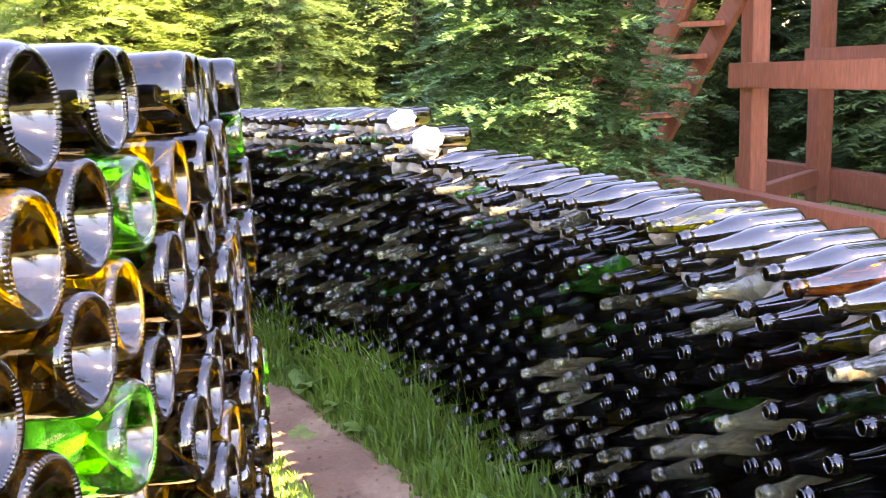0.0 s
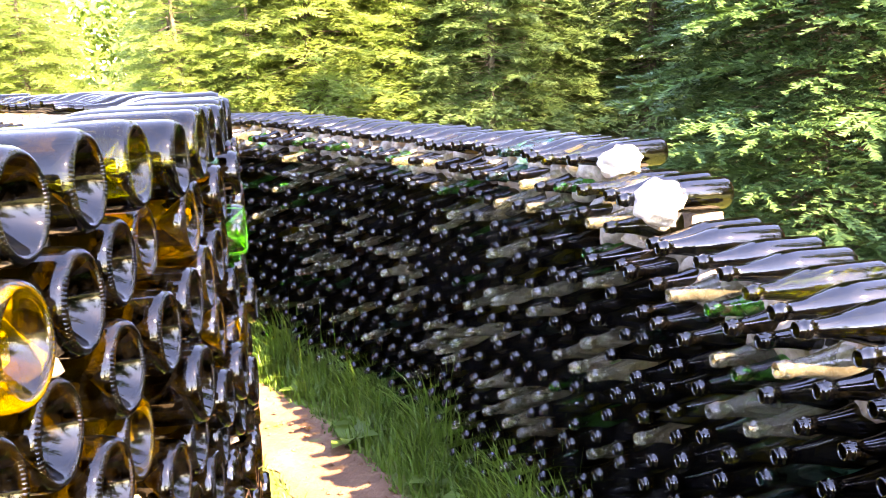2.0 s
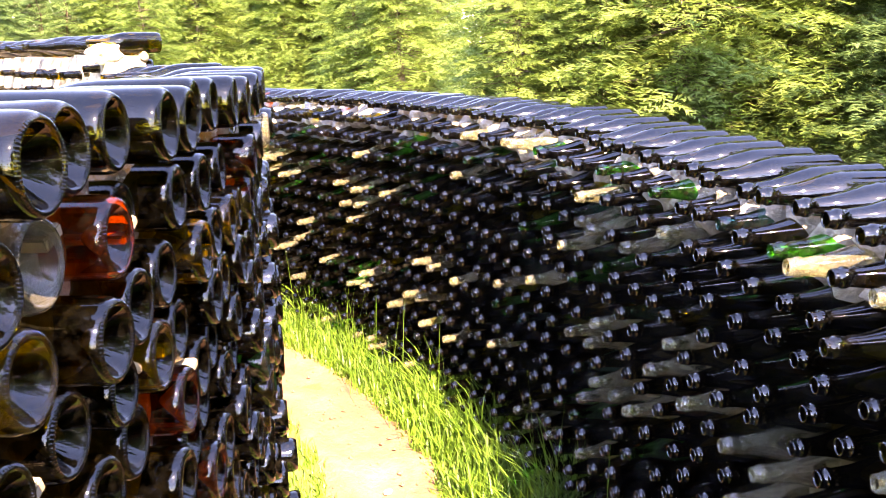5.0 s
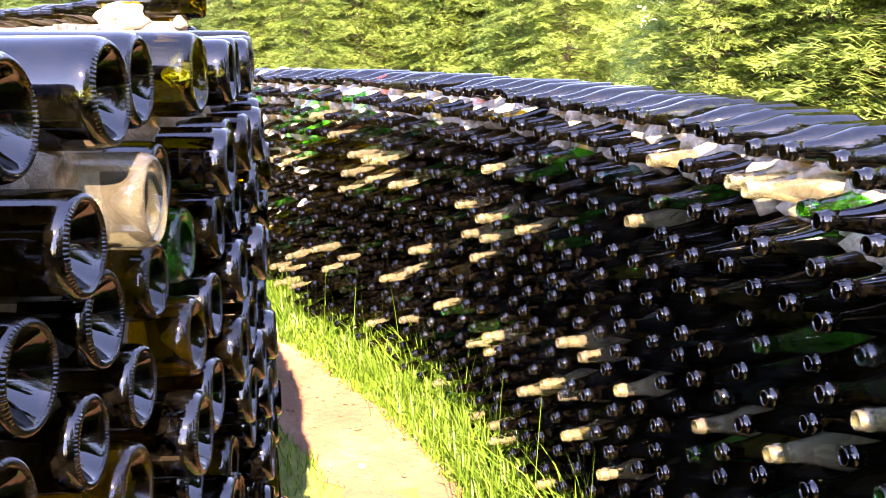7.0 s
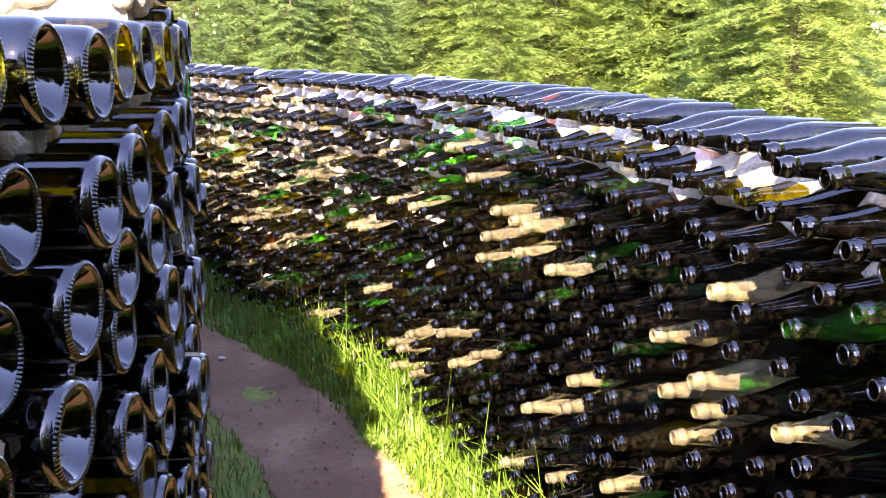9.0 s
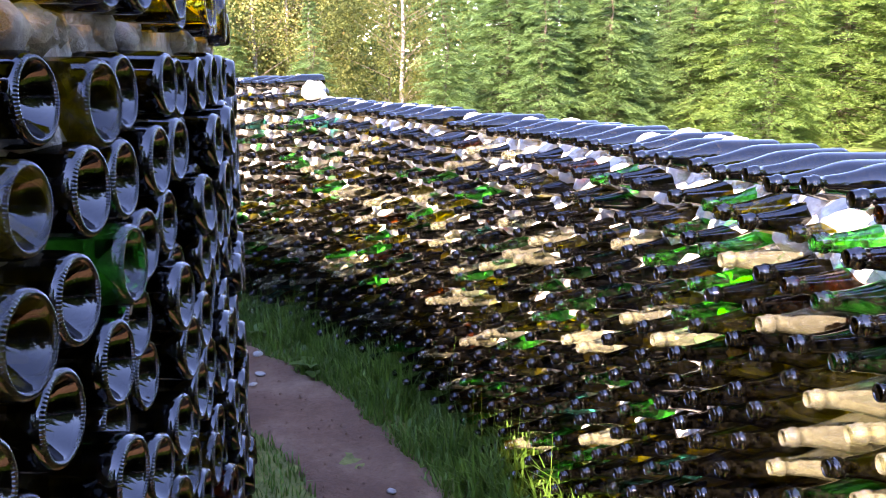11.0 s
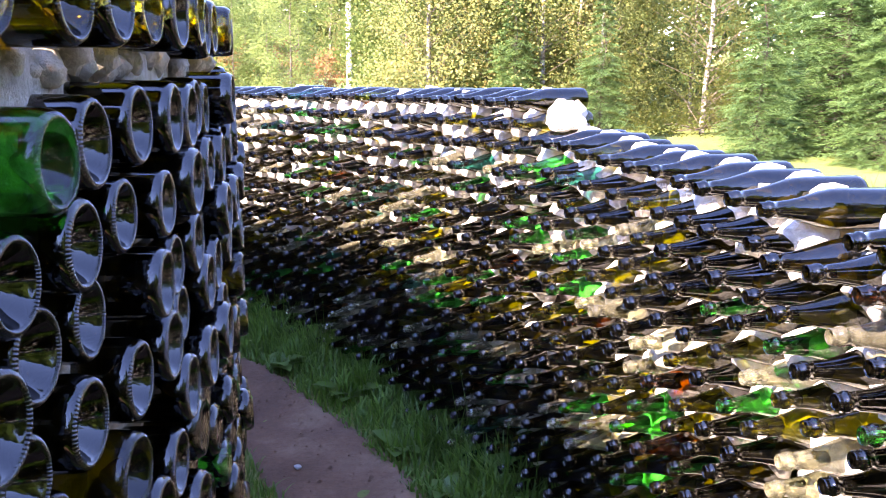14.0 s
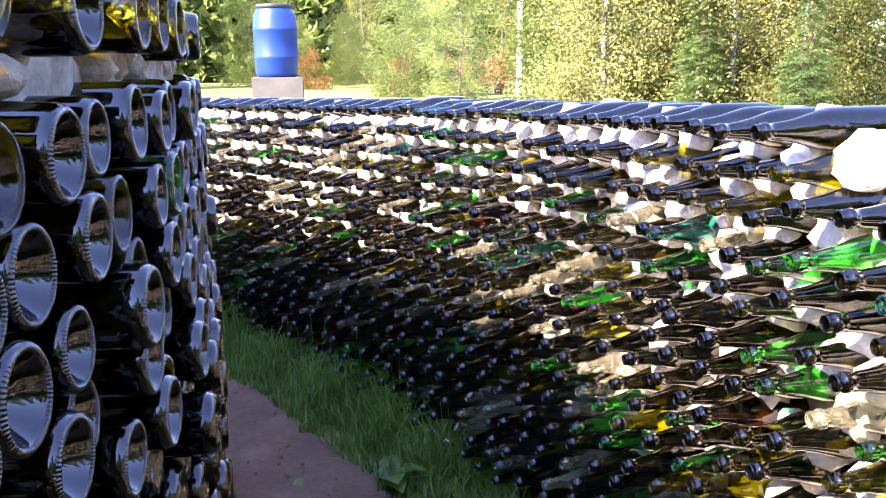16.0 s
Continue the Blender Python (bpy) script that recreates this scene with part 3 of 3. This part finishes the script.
def path_litter():
    rng = random.Random(61)
    verts, faces = [], []
    for _ in range(900):
        d = rng.uniform(0, 165)
        lo, hi = path_edges(d)
        p = polar(rng.uniform(lo, hi), d, 0.004)
        s = rng.uniform(0.003, 0.011)
        az = rng.uniform(0, 6.283)
        n = len(verts)
        for i in range(5):
            a = az + i * 1.2566
            k = rng.uniform(0.6, 1.2)
            verts.append((p.x + s * k * math.cos(a) * 1.5, p.y + s * k * math.sin(a), p.z))
        verts.append((p.x, p.y, p.z + s * 0.9))
        faces += [(n + i, n + (i + 1) % 5, n + 5) for i in range(5)]
    ob = new("path_gravel", mesh_of("path_gravel", verts, faces, [M_DIRT]))
    tagged(ob, "scattered crumbs of stone on the trodden earth", "gravel", kind="stuff")


path_litter()

# ---- trees ----
def cone_along(verts, faces, p0, p1, r0, r1, seg=6):
    ax = (p1 - p0).normalized()
    s = ax.orthogonal().normalized()
    u = ax.cross(s)
    n = len(verts)
    for p, r in ((p0, r0), (p1, r1)):
        for i in range(seg):
            a = 2 * math.pi * i / seg
            verts.append(p + (s * math.cos(a) + u * math.sin(a)) * r)
    for i in range(seg):
        j = (i + 1) % seg
        faces.append((n + i, n + j, n + seg + j, n + seg + i))


def stem(verts, faces, pts, radii, seg):
    """One tapered, slightly crooked stem through the points."""
    n = len(verts)
    for p, r in zip(pts, radii):
        for i in range(seg):
            a = 2 * math.pi * i / seg
            verts.append(p + Vector((r * math.cos(a), r * math.sin(a), 0)))
    for k in range(len(pts) - 1):
        for i in range(seg):
            j = (i + 1) % seg
            faces.append((n + k * seg + i, n + k * seg + j, n + (k + 1) * seg + j, n + (k + 1) * seg + i))


def spruce_meshes(seed, height, reach, branches, twigs, needles, low=4.5, fat=1.0, tufts=5):
    """Trunk mesh and crown mesh of a spruce; the crown is made of drooping sprays of needle-covered twigs."""
    rng = random.Random(seed)
    tv, tf, lv, lf = [], [], [], []
    q = [Vector((0.03 * rng.gauss(0, 1) * k, 0.03 * rng.gauss(0, 1) * k, height * k / 5 - (0.1 if k == 0 else 0))) for k in range(6)]
    stem(tv, tf, q, [0.011 * height * (1 - k / 5.2) for k in range(6)], 8)
    cv, cf = [], []

    def tri(a, b, c):
        n = len(cv)
        cv.extend((a, b, c))
        cf.append((n, n + 1, n + 2))

    for b in range(branches):
        f = (b + rng.random()) / branches
        z = 0.15 + (low * f / 0.7 if f < 0.7 else low + (height - low) * ((f - 0.7) / 0.3) ** 0.9 * 0.98)
        L = reach * max(0.08, (1 - z / height)) ** 0.75 * rng.uniform(0.7, 1.12)
        az = b * 2.39996 + rng.uniform(-0.3, 0.3)
        out = Vector((math.cos(az), math.sin(az), 0))
        side = Vector((-out.y, out.x, 0))
        rise = rng.uniform(-0.15, 0.25)

        def on(s):
            return Vector((0, 0, z)) + out * (L * s) + Vector((0, 0, L * (rise * s - 0.38 * s * s + 0.12 * s ** 4)))

        cone_along(lv, lf, on(0.0), on(0.55), 0.011 * L + 0.004, 0.005, 4)
        for k in range(twigs):
            s = 0.16 + 0.84 * (k + rng.random() * 0.8) / twigs
            p = on(min(s, 1.0))
            sg = 1 if k % 2 else -1
            tl = (0.36 * L * (1.12 - s) + 0.10) * rng.uniform(0.7, 1.25)
            if k == twigs - 1:
                d = out
            else:
                d = (out * rng.uniform(0.5, 1.0) + side * sg * rng.uniform(0.6, 1.0)).normalized()
            d = (d + Vector((0, 0, rng.uniform(-0.45, 0.12)))).normalized()
            lat = d.cross(Vector((0, 0, 1))).normalized()
            up = lat.cross(d)
            if needles:
                for j in range(needles):
                    t = (j + rng.random()) / needles
                    base = p + d * (tl * t)
                    for sgn in (-1, 1):
                        dirn = (d * 0.9 + lat * sgn * rng.uniform(0.5, 1.0) + up * rng.uniform(-0.3, 0.6)).normalized()
                        ln = rng.uniform(0.040, 0.066) * (1.15 - 0.5 * t)
                        tri(base - d * 0.014, base + d * 0.014, base + dirn * ln)
            else:
                for j in range(tufts):
                    t = (j + rng.random() * 0.8) / tufts
                    base = p + d * (tl * t) - Vector((0, 0, 0.10 * tl * t * t))
                    for sgn in (-1, 1):
                        dirn = (d * 0.8 + lat * sgn * rng.uniform(0.3, 1.0) + up * rng.uniform(-0.4, 0.5)).normalized()
                        ln = (0.045 + tl * rng.uniform(0.14, 0.26)) * (1.15 - 0.5 * t)
                        tri(base - d * (0.014 * tl + 0.008) * fat, base + d * (0.022 * tl + 0.010) * fat, base + dirn * ln)
    return mesh_of("trunk", tv, tf, [M_BARK], smooth=True), cv, cf, lv, lf


def leafy_meshes(seed, height, spread, clumps, leaves, leaf_size, bark, start=0.12):
    """Trunk with limbs, and a crown of loose clumps of small leaves with gaps."""
    rng = random.Random(seed)
    tv, tf, cv, cf, lv, lf = [], [], [], [], [], []
    top = Vector((rng.uniform(-.3, .3), rng.uniform(-.3, .3), height))
    pts = [Vector((0, 0, -0.1)).lerp(top, k / 6) + Vector((rng.gauss(0, .06), rng.gauss(0, .06), 0)) * (k > 0) for k in range(7)]
    stem(tv, tf, pts, [0.0095 * height * (1 - k / 6.4) for k in range(7)], 7)
    for c in range(clumps):
        f = start + (1 - start) * ((c + rng.random()) / clumps) ** 1.5
        root = pts[0].lerp(top, max(0.03, f - 0.10))
        az = rng.uniform(0, 6.283)
        env = spread * (math.sin(math.pi * min(1, 0.18 + 0.82 * f)) ** 0.6)
        rr = env * rng.uniform(0.25, 1.0)
        c0 = Vector((math.cos(az) * rr, math.sin(az) * rr, height * f + rng.uniform(-.2, .2)))
        cone_along(lv, lf, root, c0, 0.0014 * height * (1.1 - f) + 0.004, 0.003, 4)
        cs = rng.uniform(0.35, 0.7) * (0.5 + 0.11 * height)
        for _ in range(leaves):
            o = Vector((rng.gauss(0, 1), rng.gauss(0, 1), rng.gauss(0, 0.75))) * (cs * 0.5)
            p = c0 + o
            a = Vector((rng.gauss(0, 1), rng.gauss(0, 1), rng.gauss(-0.3, 0.8))).normalized()
            b = a.orthogonal().normalized()
            s = leaf_size * rng.uniform(0.6, 1.3)
            n = len(cv)
            cv.extend((p, p + a * s * 0.5 + b * s * 0.36, p + a * s, p + a * s * 0.5 - b * s * 0.36))
            cf.append((n, n + 1, n + 2, n + 3))
    return mesh_of("trunk", tv, tf, [bark], smooth=True), cv, cf, lv, lf


def tree_kind(trunk, cv, cf, lv, lf, mat):
    """The crown's mesh holds the foliage and the thin boughs that carry it."""
    n = len(cv)
    faces = cf + [tuple(v + n for v in f) for f in lf]
    return trunk, mesh_of("crown", cv + lv, faces, [mat, M_BARK], [0] * len(cf) + [1] * len(lf))


def plant(name, kind, x, y, scale, turn, label, category, group):
    root = new(name)
    root.matrix_basis = Matrix.Translation((x, y, -0.05)) @ Matrix.Rotation(turn, 4, 'Z') @ Matrix.Diagonal((scale, scale, scale, 1))
    child("trunk", kind[0], root)
    child("crown", kind[1], root)
    tagged(root, label, category, group)


NEAR = [tree_kind(*spruce_meshes(s, 5.6, 1.32, 440, 24, 13, 3.4), M_NEAR_SPRUCE) for s in (1,)]
mid_raw = [spruce_meshes(s, 7.5, 1.95, 260, 22, 0, 4.0, 0.9, 8) for s in (11, 12, 13)]
# the same trees in middle, sunlit and shade-darkened needle colour
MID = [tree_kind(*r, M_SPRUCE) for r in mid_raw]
SUNNY = [tree_kind(*r, M_SUNLIT_SPRUCE) for r in mid_raw]
SHADED = [tree_kind(*r, M_SHADE_SPRUCE) for r in mid_raw]
far_raw = [spruce_meshes(s, 13.0, 3.0, 190, 14, 0, 6.0, 2.2, 6) for s in (21, 22)]
FAR = [tree_kind(*r, M_SPRUCE) for r in far_raw]
FARY = [tree_kind(*r, M_SUNLIT_SPRUCE) for r in far_raw]
BIRCH = [tree_kind(*leafy_meshes(s, 8.5, 2.2, 95, 210, 0.085, M_BIRCH, 0.02), M_BLEAF) for s in (31, 32)]
GREEN = [tree_kind(*leafy_meshes(s, 7.0, 2.4, 85, 190, 0.10, M_BARK, 0.04), M_GLEAF) for s in (41, 42)]
SHRUB = [tree_kind(*leafy_meshes(51, 2.2, 1.2, 30, 50, 0.12, M_BARK, 0.05), M_RUST)]

L_SP = "dense dark green spruce with boughs down to the ground"
L_SU = "young spruce in the forest edge, sunlight put into its yellow-green needle colour"
L_BI = "birch with pale trunk and yellowing late-summer leaves"
L_GR = "broad-leaved tree with loose green crown at the field edge"
plant("spruce", NEAR[0], 0.68, 6.75, 1.0, 0.4, "spruce beside the timber stairs, shade put into its blue-green needle colour", "tree", "spruces")
tr = random.Random(77)


def scatter(kinds, label, name, n, spot, scale, group):
    for _ in range(n):
        x, y = spot()
        while 36.0 < math.degrees(math.atan2(-1.7 - x, y - 4.4)) < 41.4:       # a mown clearing runs back here
            x, y = spot()
        plant(name, tr.choice(kinds), x, y, tr.uniform(*scale), tr.uniform(0, 6.28), label, "tree", group)


def band(h0, h1, d0, d1, ox, oy):
    """A place on a sector of headings (degrees left of +y) and distances about (ox, oy)."""
    def spot():
        h, d = radians(tr.uniform(h0, h1)), tr.uniform(d0, d1)
        return ox - math.sin(h) * d, oy + math.cos(h) * d
    return spot


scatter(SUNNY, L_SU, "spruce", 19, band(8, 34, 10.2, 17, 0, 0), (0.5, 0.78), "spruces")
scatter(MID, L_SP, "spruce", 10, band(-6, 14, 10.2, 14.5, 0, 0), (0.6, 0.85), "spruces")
scatter(SHADED, L_SP, "spruce", 18, band(-34, -6, 11.5, 15.5, 0, 0), (0.65, 0.9), "spruces")
# out-of-view spruces added to shade the trees behind the tower
scatter(FAR, L_SP, "spruce", 5, band(-46, -28, 12, 17, 0, 0), (0.6, 0.7), "spruces")
# unseen spruces added so that shade falls on tower and near spruce
for x, y in ((7.5, 5.2), (6.4, 6.9), (8.6, 4.0), (9.4, 5.6), (5.7, 8.8), (5.2, 4.5), (5.3, 5.9), (6.3, 3.6)):
    plant("spruce", tr.choice(FAR), x, y, 0.78, tr.uniform(0, 6.28), L_SP, "tree", "spruces")
# added unseen to the east, to darken what the bottle feet reflect
scatter(FAR, L_SP, "spruce", 12, band(-120, -62, 15, 20, 0, 1), (0.9, 1.1), "spruces")
scatter(SUNNY, L_SU, "spruce", 20, band(14, 52, 17, 26, 0, 2), (0.6, 0.95), "spruces")
scatter(MID, L_SP, "spruce", 6, band(8, 40, 18, 26, 0, 2), (0.7, 0.9), "spruces")
scatter(MID, L_SP, "spruce", 4, band(22, 33, 13, 16, -1.6, 4.3), (0.6, 0.85), "spruces")
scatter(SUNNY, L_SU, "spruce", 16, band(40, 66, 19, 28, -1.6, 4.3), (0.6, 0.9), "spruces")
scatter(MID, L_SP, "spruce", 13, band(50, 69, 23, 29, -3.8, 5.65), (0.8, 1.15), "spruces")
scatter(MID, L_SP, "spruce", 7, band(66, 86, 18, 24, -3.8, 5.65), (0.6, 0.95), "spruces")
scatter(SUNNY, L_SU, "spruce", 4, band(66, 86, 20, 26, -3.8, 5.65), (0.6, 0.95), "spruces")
for h, d, k in ((75.0, 15.5, 0.52), (82.0, 15.7, 0.44), (91.5, 17.5, 0.42), (70.5, 17.0, 0.6), (97.0, 21.0, 0.5)):
    plant("spruce", tr.choice(MID), -5.5 - d * math.sin(radians(h)), 5.8 + d * math.cos(radians(h)), k, tr.uniform(0, 6.28), L_SP, "tree", "spruces")
scatter(BIRCH, L_BI, "birch", 10, band(84, 104, 19, 28, -4.8, 5.8), (0.6, 0.95), "birches")
scatter(GREEN, L_GR, "broadleaf_tree", 6, band(84, 104, 24, 34, -4.8, 5.8), (0.8, 1.1), "broad-leaved trees")
scatter(BIRCH, L_BI, "birch", 12, band(104, 145, 44, 66, -6, 5.8), (0.9, 1.4), "birches")
scatter(GREEN, L_GR, "broadleaf_tree", 12, band(108, 150, 36, 60, -6, 5.8), (0.5, 1.2), "broad-leaved trees")
scatter(SHRUB, "rust-coloured shrub at the edge of the field", "shrub", 6, band(104, 122, 40, 50, -6, 5.8), (0.7, 1.1), "shrubs")
scatter(SHRUB, "rust-coloured shrub at the edge of the field", "shrub", 2, band(30, 36, 20, 24, 0, 2), (1.0, 1.4), "shrubs")
scatter(FAR, L_SP, "spruce", 10, band(150, 250, 34, 50, -5, 0), (1.0, 1.3), "spruces")


def far_woods(name, label, h0, h1, d0, d1, tall, count, size, mat, seed):
    """The closed edge of distant woods: loose sprays of foliage massed into uneven crowns."""
    rng = random.Random(seed)
    verts, faces = [], []
    for _ in range(count):
        h = rng.uniform(h0, h1)
        top = tall * (0.75 + 0.35 * noise.noise(Vector((h * 0.45, seed, 0))) + 0.2 * noise.noise(Vector((h * 1.7, seed, 3))))
        z = top * rng.random()
        d = rng.uniform(d0, d1) + 1.5 * noise.noise(Vector((h * 0.9, z * 0.4, seed)))
        p = Vector((-5 - math.sin(radians(h)) * d, 3 + math.cos(radians(h)) * d, z))
        a = Vector((rng.gauss(0, 1), rng.gauss(0, 1), rng.gauss(-0.4, 0.7))).normalized()
        c = a.cross(Vector((rng.gauss(0, 1), rng.gauss(0, 1), rng.gauss(0, 1)))).normalized()
        s = size * rng.uniform(0.5, 1.3)
        n = len(verts)
        verts += [p, p + a * s + c * s * 0.3, p + a * s * 0.8 - c * s * 0.35]
        faces.append((n, n + 1, n + 2))
    ob = new(name, mesh_of(name, verts, faces, [mat]))
    tagged(ob, label, "woods", kind="stuff")


far_woods("far_woods", "dense sunlit spruce woods closing the view", -40, 28.3, 28, 32, 10, 13000, 0.55, M_SUNLIT_SPRUCE, 3)
far_woods("far_woods", "dense sunlit woods beside the clearing", 35.8, 52, 28, 32, 10, 6000, 0.5, M_SUNLIT_SPRUCE, 6)
far_woods("far_woods", "woods at the far end of the clearing", 25, 40, 60, 65, 13, 6000, 0.8, M_SUNLIT_SPRUCE, 7)
far_woods("far_woods", "dense green woods behind the meadow", 50, 95, 34, 38, 11, 14000, 0.65, M_SPRUCE, 4)
far_woods("far_woods", "distant mixed woods beyond the field", 90, 165, 68, 76, 14, 42000, 1.1, M_GLEAF, 5)

# ---- timber play tower with steep stairs ----
def tower():
    root = new("timber_tower")
    ux, uy = 0.31, -0.951
    B = Matrix(((ux, 0.951, 0, 2.59), (uy, 0.31, 0, 7.6), (0, 0, 1, 0), (0, 0, 0, 1)))

    def bar(name, size, u, v, z, ry=0.0, rz=0.0):
        child(name, mesh_bm(name, beam(size), M_WOOD), root, B @ Matrix.Translation((u, v, z)) @ Matrix.Rotation(radians(rz), 4, 'Z') @ Matrix.Rotation(radians(ry), 4, 'Y'))

    for u, v in ((0, 0), (-0.7, 1.28), (2.1, 0), (2.1, 1.28)):
        bar("post", (0.17, 0.17, 3.6), u, v, 1.8)
    bar("base_beam", (4.6, 0.16, 0.34), 0.1, -0.168, 0.17)
    bar("base_beam", (4.6, 0.16, 0.30), 0.1, 1.45, 0.17)
    bar("cross_beam", (0.10, 1.26, 0.16), -0.35, 0.64, 0.26, 0, 28.7)
    bar("rail", (2.3, 0.06, 0.21), 0.98, -0.117, 1.32)
    bar("rail", (3.0, 0.06, 0.19), 0.72, 1.165, 1.42)
    bar("rail", (0.06, 1.10, 0.19), -0.06, 0.64, 2.6)
    bar("platform_beam", (4.2, 0.12, 0.2), 0.0, -0.148, 2.95)
    bar("platform_beam", (4.2, 0.12, 0.2), 0.0, 1.428, 2.95)
    # stairs
    right, fwd = Vector((0.978, -0.206, 0)), Vector((0.206, 0.978, 0))
    a, b = right * 0.5 - fwd * 0.866, right * 0.866 + fwd * 0.5
    foot = Vector((1.71, 9.06, 0))
    run, rise = 0.26, 0.275
    rot = Matrix((a, b, Vector((0, 0, 1)))).transposed().to_4x4()
    for k in range(9):
        p = foot + a * (run * k) + Vector((0, 0, 0.40 + rise * k))
        child("tread", mesh_bm("tread", beam((0.24, 0.50, 0.045)), M_WOOD), root, Matrix.Translation(p) @ rot)
    slope = math.degrees(math.atan2(rise, run))
    for s in (-1, 1):
        tilt = rot @ Matrix.Rotation(radians(-slope), 4, 'Y')
        p = foot + a * (run * 4) + b * (0.28 * s) + Vector((0, 0, rise * 4 + 0.34))
        child("stringer", mesh_bm("stringer", beam((3.35, 0.055, 0.22)), M_WOOD), root, Matrix.Translation(p) @ tilt)
        p = foot + a * (run * 4) + b * (0.33 * s) + Vector((0, 0, rise * 4 + 1.20))
        child("handrail", mesh_bm("handrail", beam((3.35, 0.05, 0.09)), M_WOOD), root, Matrix.Translation(p) @ tilt)
        p = foot - a * 0.16 + b * (0.36 * s) + Vector((0, 0, 0.62))
        child("rail_post", mesh_bm("rail_post", beam((0.10, 0.08, 1.24)), M_WOOD), root, Matrix.Translation(p) @ rot)
    p = Vector((1.98, 8.3, 2.35))
    child("plank", mesh_bm("plank", beam((0.06, 0.15, 1.26)), M_WOOD), root, Matrix.Translation(p) @ rot)
    tagged(root, "red-brown stained timber play tower with steep open stairs", "play tower")


tower()


# ---- blue barrel on its concrete plinth ----
def barrel():
    bx, by = -15.48, -0.09
    pl = new("plinth", mesh_bm("plinth", beam((0.56, 0.56, 1.42), 0.012), M_SHADE_CONC))
    pl.matrix_basis = Matrix.Translation((bx, by, 0.71)) @ Matrix.Rotation(radians(34), 4, 'Z')
    tagged(pl, "plain grey concrete plinth carrying a blue barrel", "plinth")
    root = new("barrel")
    root.matrix_basis = Matrix.Translation((bx, by, 1.42)) @ Matrix.Rotation(radians(-90), 4, 'Y')
    prof = [(0, 0), (0, .20), (.015, .225), (.05, .235), (.20, .24), (.215, .246), (.23, .24), (.50, .242), (.515, .248), (.53, .242), (.66, .235), (.72, .205), (.745, .19), (.75, .175)]
    v, f = lathe(prof, 36)
    child("body", mesh_of("body", v, f, [M_BLUE], smooth=True), root)
    v, f = lathe([(.735, .185), (.74, .2), (.775, .2), (.785, .19), (.785, .0)], 36)
    child("lid", mesh_of("lid", v, f, [M_LID], smooth=True), root, label="dark screw lid")
    tagged(root, "closed blue plastic barrel standing on a concrete plinth", "barrel")


M_LID = rough_stuff("dark_plastic", [(0.3, (0.02, 0.022, 0.025)), (0.7, (0.035, 0.037, 0.04))], 6.0, 60.0, 0.5, 0.001)
barrel()


def pole():
    v, f = lathe([(-0.2, .13), (0, .12), (8.5, .085), (8.5, 0)], 14)
    ob = new("utility_pole", mesh_of("utility_pole", v, f, [M_CONC], smooth=True))
    ob.matrix_basis = Matrix.Translation((-7.16 - 0.951 * 33, 5.45 - 0.308 * 33, 0)) @ Matrix.Rotation(radians(-90), 4, 'Y')
    tagged(ob, "slender pale grey utility pole standing in the field", "utility pole")


pole()
